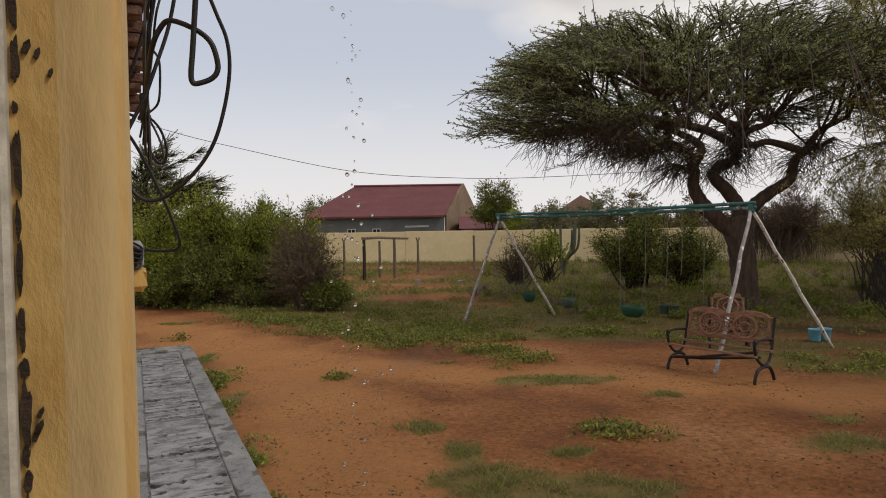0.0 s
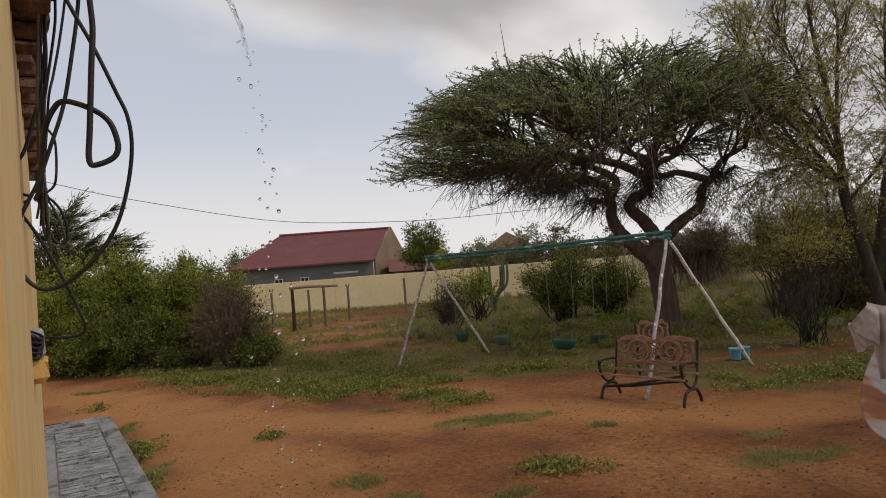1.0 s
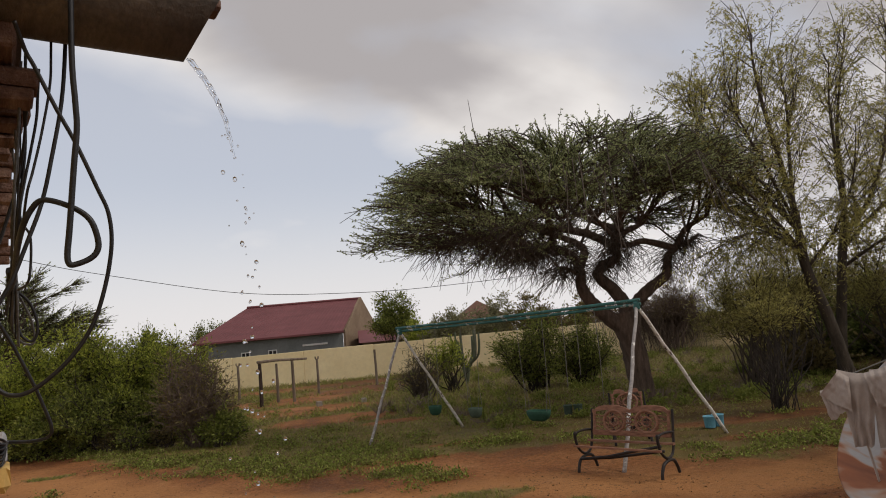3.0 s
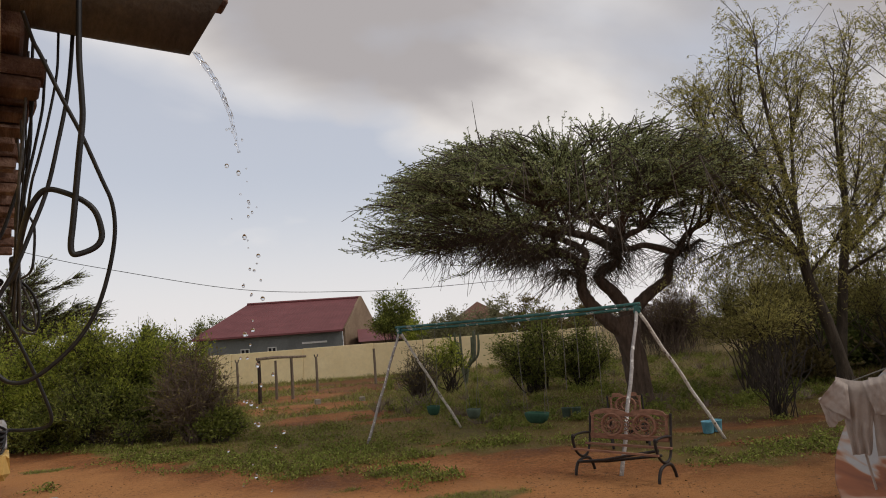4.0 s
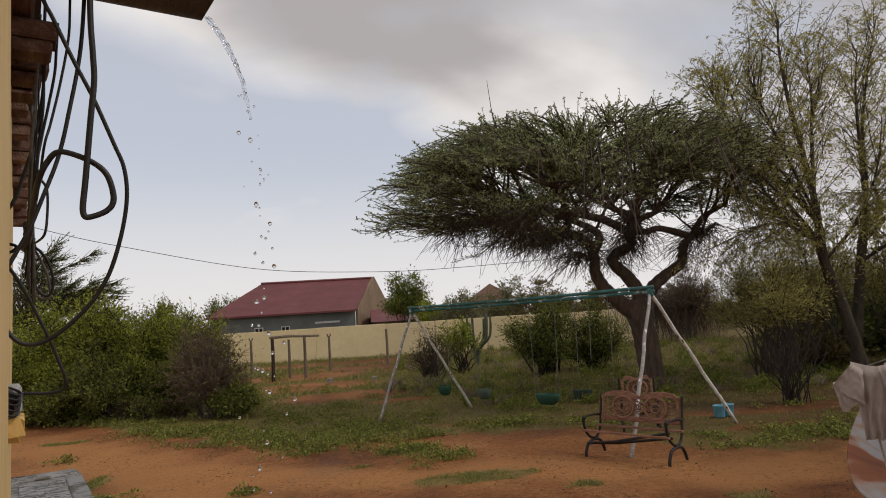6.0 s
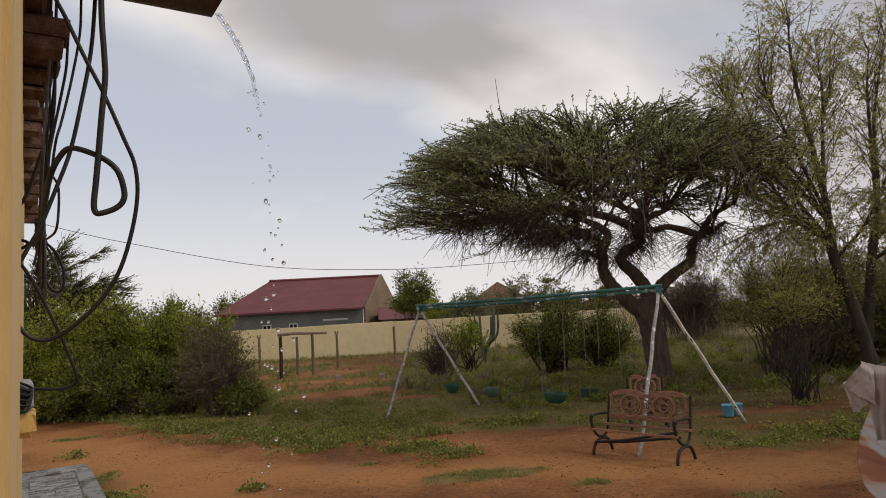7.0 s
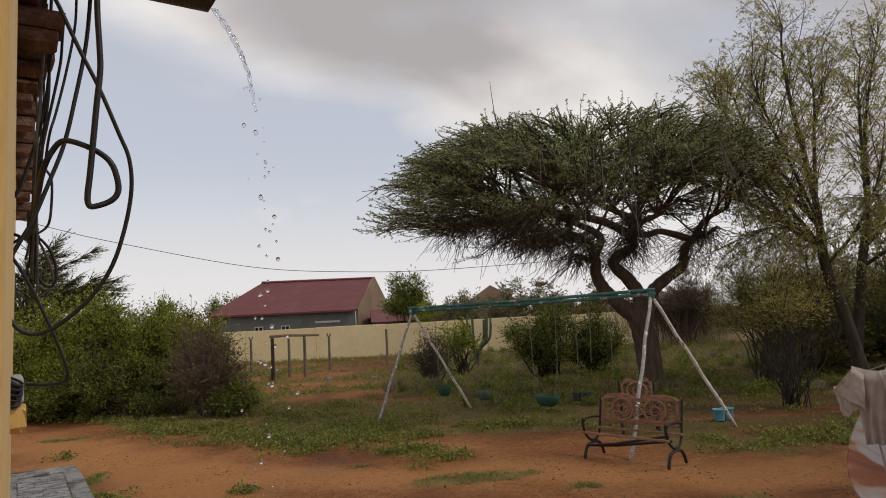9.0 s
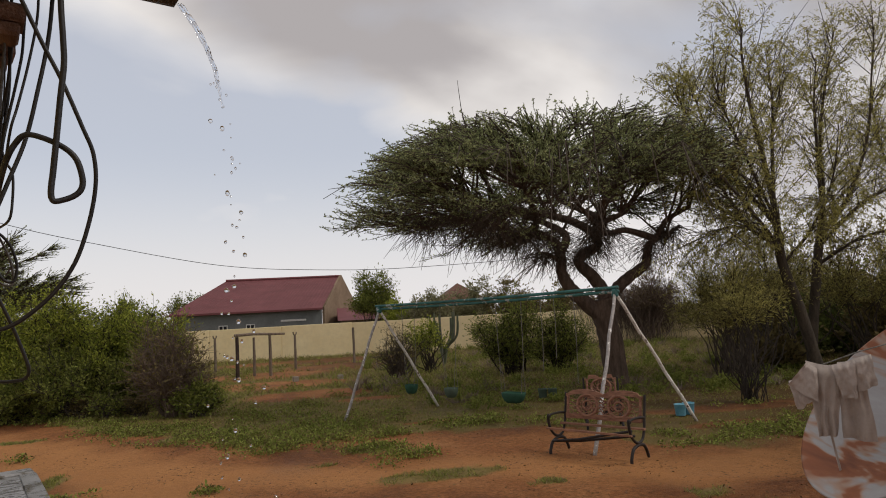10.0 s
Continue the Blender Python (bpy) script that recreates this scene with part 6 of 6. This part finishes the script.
def shirt():
    """A damp shirt thrown over the feed arm and stay wire of the dish."""
    rr = Vector((0.756, -0.655, 0))
    out = Vector((-0.655, -0.756, 0))

    def at(x, y, d):
        lat = ((x - 1465) + 0.12 * (770 - y)) * 0.0046
        return Vector((3.92, 4.52, 0.87 + (770 - y) * 0.0043)) + rr * lat + out * d

    s = thing("shirt", "damp beige shirt hung crumpled over the dish wire", "clothing", pose(0, 0, 0))

    def panel(name, tl, tr, br, bl, d, folds, amp, seed, sag=0.0):
        n, m = 26, 20
        g = Geo()
        for side in (0, 1):
            for j in range(m + 1):
                for i in range(n + 1):
                    a, c = i / n, j / m
                    x = (tl[0] * (1 - a) + tr[0] * a) * (1 - c) + (bl[0] * (1 - a) + br[0] * a) * c
                    y = (tl[1] * (1 - a) + tr[1] * a) * (1 - c) + (bl[1] * (1 - a) + br[1] * a) * c
                    y += sag * math.sin(math.pi * a) * (1 - c) + 4 * noise.noise((a * 3, c * 2 + seed, 1)) * c
                    x += 5 * noise.noise((a * 2 + seed, c * 3, 4)) * c
                    w = amp * (0.25 + 0.75 * c) * math.sin(a * folds * 6.283 + seed + 1.5 * noise.noise((a * 2, c * 2, seed))) + 0.012 * noise.noise((a * 6, c * 5, seed))
                    w += 0.03 * (1 - (1 - c) ** 2) - (0.05 * (1 - c / 0.12) if c < 0.12 else 0)
                    g.v.append(tuple(at(x, y, d + w - 0.004 * side)))
        k = (n + 1) * (m + 1)
        for j in range(m):
            for i in range(n):
                o = j * (n + 1) + i
                g.f.append((o, o + n + 1, o + n + 2, o + 1))
                g.f.append((k + o, k + o + 1, k + o + n + 2, k + o + n + 1))
        part(name, g, M_CLOTH, s, smooth=True)

    panel("body", (1428, 636), (1482, 644), (1478, 764), (1452, 766), 0.16, 2.6, 0.020, 1.0, 4)
    panel("sleeve", (1430, 638), (1446, 650), (1450, 706), (1404, 676), 0.19, 1.0, 0.018, 3.0)
    panel("sleeve_cuff", (1404, 672), (1416, 668), (1446, 704), (1420, 720), 0.17, 0.6, 0.010, 5.0)
    panel("back_half", (1474, 640), (1508, 634), (1534, 774), (1486, 768), 0.13, 1.7, 0.022, 7.0, 2)
    panel("front_flap", (1466, 644), (1498, 634), (1504, 696), (1484, 700), 0.20, 1.0, 0.014, 9.0)
    panel("collar_flap", (1494, 634), (1520, 626), (1530, 676), (1506, 688), 0.20, 1.1, 0.014, 11.0)


shirt()


# ---------------------------------------------------------------- grass, weeds, pebbles
def grass():
    r = np.random.default_rng(8)
    n = 360000
    y = 3.6 + (44 - 3.6) * r.random(n) ** 1.6
    x = (r.random(n) - 0.5) * 2 * (0.78 * y + 2.5) + 0.09 * y
    keep = np.zeros(n)
    for i in range(n):
        keep[i] = quick_cover(x[i], y[i])
    tuft = np.array([smooth01(0.42 + 1.5 * noise.noise((a * 2.6, b * 2.6, 11.0))) for a, b in zip(x.tolist(), y.tolist())])
    ok = keep ** 1.4 * np.where(y < 13, 0.06 + 1.1 * tuft, 0.7 + 0.5 * tuft) > r.random(n) * 0.95
    x, y, k = x[ok], y[ok], keep[ok]
    nx, ny, nk = [], [], []
    for cx, cy, a, bb, kk in PATCHES:
        k3 = int(6500 * a * bb * (7.0 / cy) ** 1.2) + 300
        qx, qy = cx + r.normal(scale=a * 0.75, size=k3), cy + r.normal(scale=bb * 0.75, size=k3)
        for px, py in zip(qx.tolist(), qy.tolist()):
            c3 = quick_cover(px, py) * smooth01(0.55 + 1.6 * noise.noise((px * 3.1, py * 3.1, 4.0)))
            if c3 > r.random() * 0.7:
                for _ in range(3):
                    nx.append(px + r.normal() * 0.02)
                    ny.append(py + r.normal() * 0.02)
                    nk.append(c3)
    x, y, k = np.concatenate([x, nx]), np.concatenate([y, ny]), np.concatenate([k, nk])
    m = len(x)
    wild = np.clip((y - 14.5) / 7.0, 0, 1)
    clump = np.array([noise.noise((a * 0.9, b * 0.9, 2.0)) for a, b in zip(x.tolist(), y.tolist())])
    h = (0.012 + 0.042 * r.random(m)) * (0.5 + 0.8 * k) + wild * (0.10 + 0.30 * np.clip(clump + 0.3, 0, 1)) * r.random(m)
    w = 0.0012 + 0.00062 * y
    th = r.random(m) * 6.283
    ln = r.normal(scale=0.95, size=(m, 2)) * h[:, None]
    dx, dy = np.cos(th) * w, np.sin(th) * w
    z = np.array([ground_z(a, b) for a, b in zip(x.tolist(), y.tolist())]) - 0.005
    a = np.stack([x - dx, y - dy, z], 1)
    b = np.stack([x + dx, y + dy, z], 1)
    c = np.stack([x + ln[:, 0], y + ln[:, 1], z + h], 1)
    dry = r.random(m) < 0.26 + 0.16 * np.clip((9 - y) / 2, 0, 1) + 0.22 * np.clip((x - 4.5) / 2, 0, 1) + 0.28 * wild * np.clip(0.5 + clump, 0, 1)
    for name, sel, mt, lab in (("grass", ~dry, M_GRASS, "short green grass growing in patches"), ("dry_grass", dry, M_STRAW, "thin dry straw-coloured grass")):
        v = np.stack([a[sel], b[sel], c[sel]], 1).reshape(-1, 3)
        q = len(v) // 3
        me = bpy.data.meshes.new(name)
        me.from_pydata(v.tolist(), [], np.arange(q * 3).reshape(-1, 3).tolist())
        me.materials.append(mt)
        tagged(new(name, me), lab, "grass", kind="stuff")


grass()


def weeds():
    """Low broad-leaved weeds in clumps."""
    r = np.random.default_rng(18)
    rng = random.Random(18)
    pts = []
    spots = [(-0.5, 11.5, 1.2, 0.8, 2200), (-1.7, 12.7, 1.3, 0.7, 1700), (0.1, 13.0, 1.3, 1.2, 1500), (-3.3, 14.4, 1.4, 0.5, 900), (0.85, 10.3, 0.5, 0.28, 500), (1.2, 9.6, 0.55, 0.3, 420), (1.75, 6.05, 0.45, 0.25, 260), (-2.85, 7.7, 0.14, 1.0, 420), (-2.25, 6.3, 0.1, 0.7, 200), (7.0, 9.0, 1.0, 0.4, 500), (-4.8, 12.0, 0.3, 0.12, 90), (-1.25, 8.6, 0.22, 0.12, 80)]
    for i in range(60):
        xx = rng.uniform(-8, 8)
        spots.append((xx, edge_y(xx) + rng.uniform(0.2, 1.6), rng.uniform(0.3, 0.8), rng.uniform(0.15, 0.35), 130))
    for i in range(14):
        q = WALL @ Vector((rng.uniform(3.2, 9.5), 0.86 + rng.uniform(-0.03, 0.1), 0))
        spots.append((q.x, q.y, 0.12, 0.16, 60))
    for i in range(120):
        yy = 11.5 + 20 * rng.random() ** 1.4
        spots.append((rng.uniform(-0.15, 0.75) * yy, yy, rng.uniform(0.3, 0.9), rng.uniform(0.2, 0.6), 130))
    dull = []
    for x, y, a, b, k in spots:
        clumps = [(x + rng.gauss(0, a * 0.5), y + rng.gauss(0, b * 0.5), rng.uniform(0.08, 0.22), rng.uniform(0.06, 0.13 + 0.012 * max(0, y - 9))) for _ in range(max(2, k // 22))]
        for i in range(int(k * 2.6)):
            cx, cy, cr, ch = rng.choice(clumps)
            px, py = cx + rng.gauss(0, cr * 0.6), cy + rng.gauss(0, cr * 0.6)
            dome = math.exp(-((px - cx) ** 2 + (py - cy) ** 2) / (cr * cr))
            (dull if rng.random() < 0.3 else pts).append((px, py, ground_z(px, py) + 0.004 + ch * dome * rng.random() ** 0.6))
    for nm, pp, mt, lab in (("weed_patch", pts, M_WEED, "low leafy green weeds in clumps"), ("dull_weed_patch", dull, M_LEAF_OL, "dull olive weeds among the green ones")):
        g = Geo()
        g.leaves(np.array(pp), 0.045, 0.5, None, r)
        tagged(part(nm, g, mt), lab, "weeds", kind="stuff")


weeds()


def tufts():
    """Knee-high wiry undergrowth at the back of the garden."""
    rng = random.Random(52)
    for name, mt, k, lab in (("undergrowth", M_LEAF_MD, 210, "knee-high dull undergrowth across the back of the garden"), ("dry_undergrowth", M_DRY, 100, "wiry dry stalks among the grass")):
        g = Geo()
        for i in range(k):
            y = 13.5 + 25 * rng.random() ** 1.3
            x = rng.uniform(0.06, 0.85) * y
            if 13.5 < y < 17 and x < 2.5:
                y += 4
            h, r = rng.uniform(0.15, 0.42), rng.uniform(0.2, 0.55)
            for j in range(34):
                th, q = rng.uniform(0, 6.28), r * rng.random()
                p = (x + q * 0.4 * math.cos(th), y + q * 0.4 * math.sin(th), 0)
                e = (x + q * math.cos(th) * 1.3, y + q * math.sin(th) * 1.3, h * rng.uniform(0.4, 1.1))
                w = 0.004 + 0.0004 * y
                g.face(((p[0] - w, p[1], p[2]), (p[0] + w, p[1], p[2]), e))
        if mt is M_LEAF_MD:
            pts = []
            for i in range(0, len(g.v), 3):
                p, e = Vector(g.v[i]), Vector(g.v[i + 2])
                pts += [tuple(p.lerp(e, rng.uniform(0.3, 1.0))) for _ in range(3)]
            g.leaves(np.array(pts), 0.075, 0.45, None, np.random.default_rng(5))
        tagged(part(name, g, mt), lab, "undergrowth", kind="stuff")


tufts()


def pebbles():
    rng = random.Random(77)
    g = Geo()
    for i in range(380):
        y = 4 + 12 * rng.random() ** 1.5
        x = rng.uniform(-0.62 * y, 0.9 * y)
        if cover(x, y) > 0.5:
            continue
        s = rng.choice((0.004, 0.005, 0.008, 0.012))
        z = ground_z(x, y)
        g.box((-s, -s * rng.uniform(0.6, 1), -s * 0.4), (s, s * rng.uniform(0.6, 1), s * 0.7), pose(x, y, z + s * 0.1, 0, 0, rng.uniform(0, 180)), s * 0.3, s * 0.2)
    tagged(part("gravel", g, M_SOILSTONE), "small stones and clods on the soil", "gravel", kind="stuff")


M_SOILSTONE = surf("soil_clod", [(0.3, (0.14, 0.06, 0.03)), (0.7, (0.30, 0.17, 0.10))], 9, rough=0.9, bump=0.3)
pebbles()


# pale concrete blocks lying near the wooden frame
for x, y, r in ((-0.9, 24.2, 20), (0.66, 23.6, 5)):
    g = Geo()
    g.box((-0.10, -0.07, -0.04), (0.10, 0.07, 0.14), None, 0.02, 0.008)
    tagged(part("concrete_block", g, M_BLOCK, m=pose(x, y, 0, 0, 0, r)), "small pale concrete block lying in the grass", "block", "concrete blocks")


def leaf_litter():
    """Dead leaves and straw lying on the bare soil."""
    r = np.random.default_rng(33)
    n = 12000
    y = 3.8 + 11 * r.random(n) ** 1.3
    x = (r.random(n) * 1.5 - 0.6) * y
    keep = np.array([smooth01(0.35 + 1.4 * noise.noise((a * 0.9, c * 0.9, 6.0))) for a, c in zip(x.tolist(), y.tolist())]) > r.random(n)
    x, y = x[keep], y[keep]
    z = np.array([ground_z(a, c) for a, c in zip(x.tolist(), y.tolist())]) + 0.004
    d = r.normal(size=(len(x), 3))
    d[:, 2] *= 0.15
    g = Geo()
    g.leaves(np.stack([x, y, z], 1), 0.028, 0.45, d * 3, r)
    tagged(part("leaf_litter", g, M_LITTER), "dead leaves and straw scattered on the soil", "litter", kind="stuff")


leaf_litter()
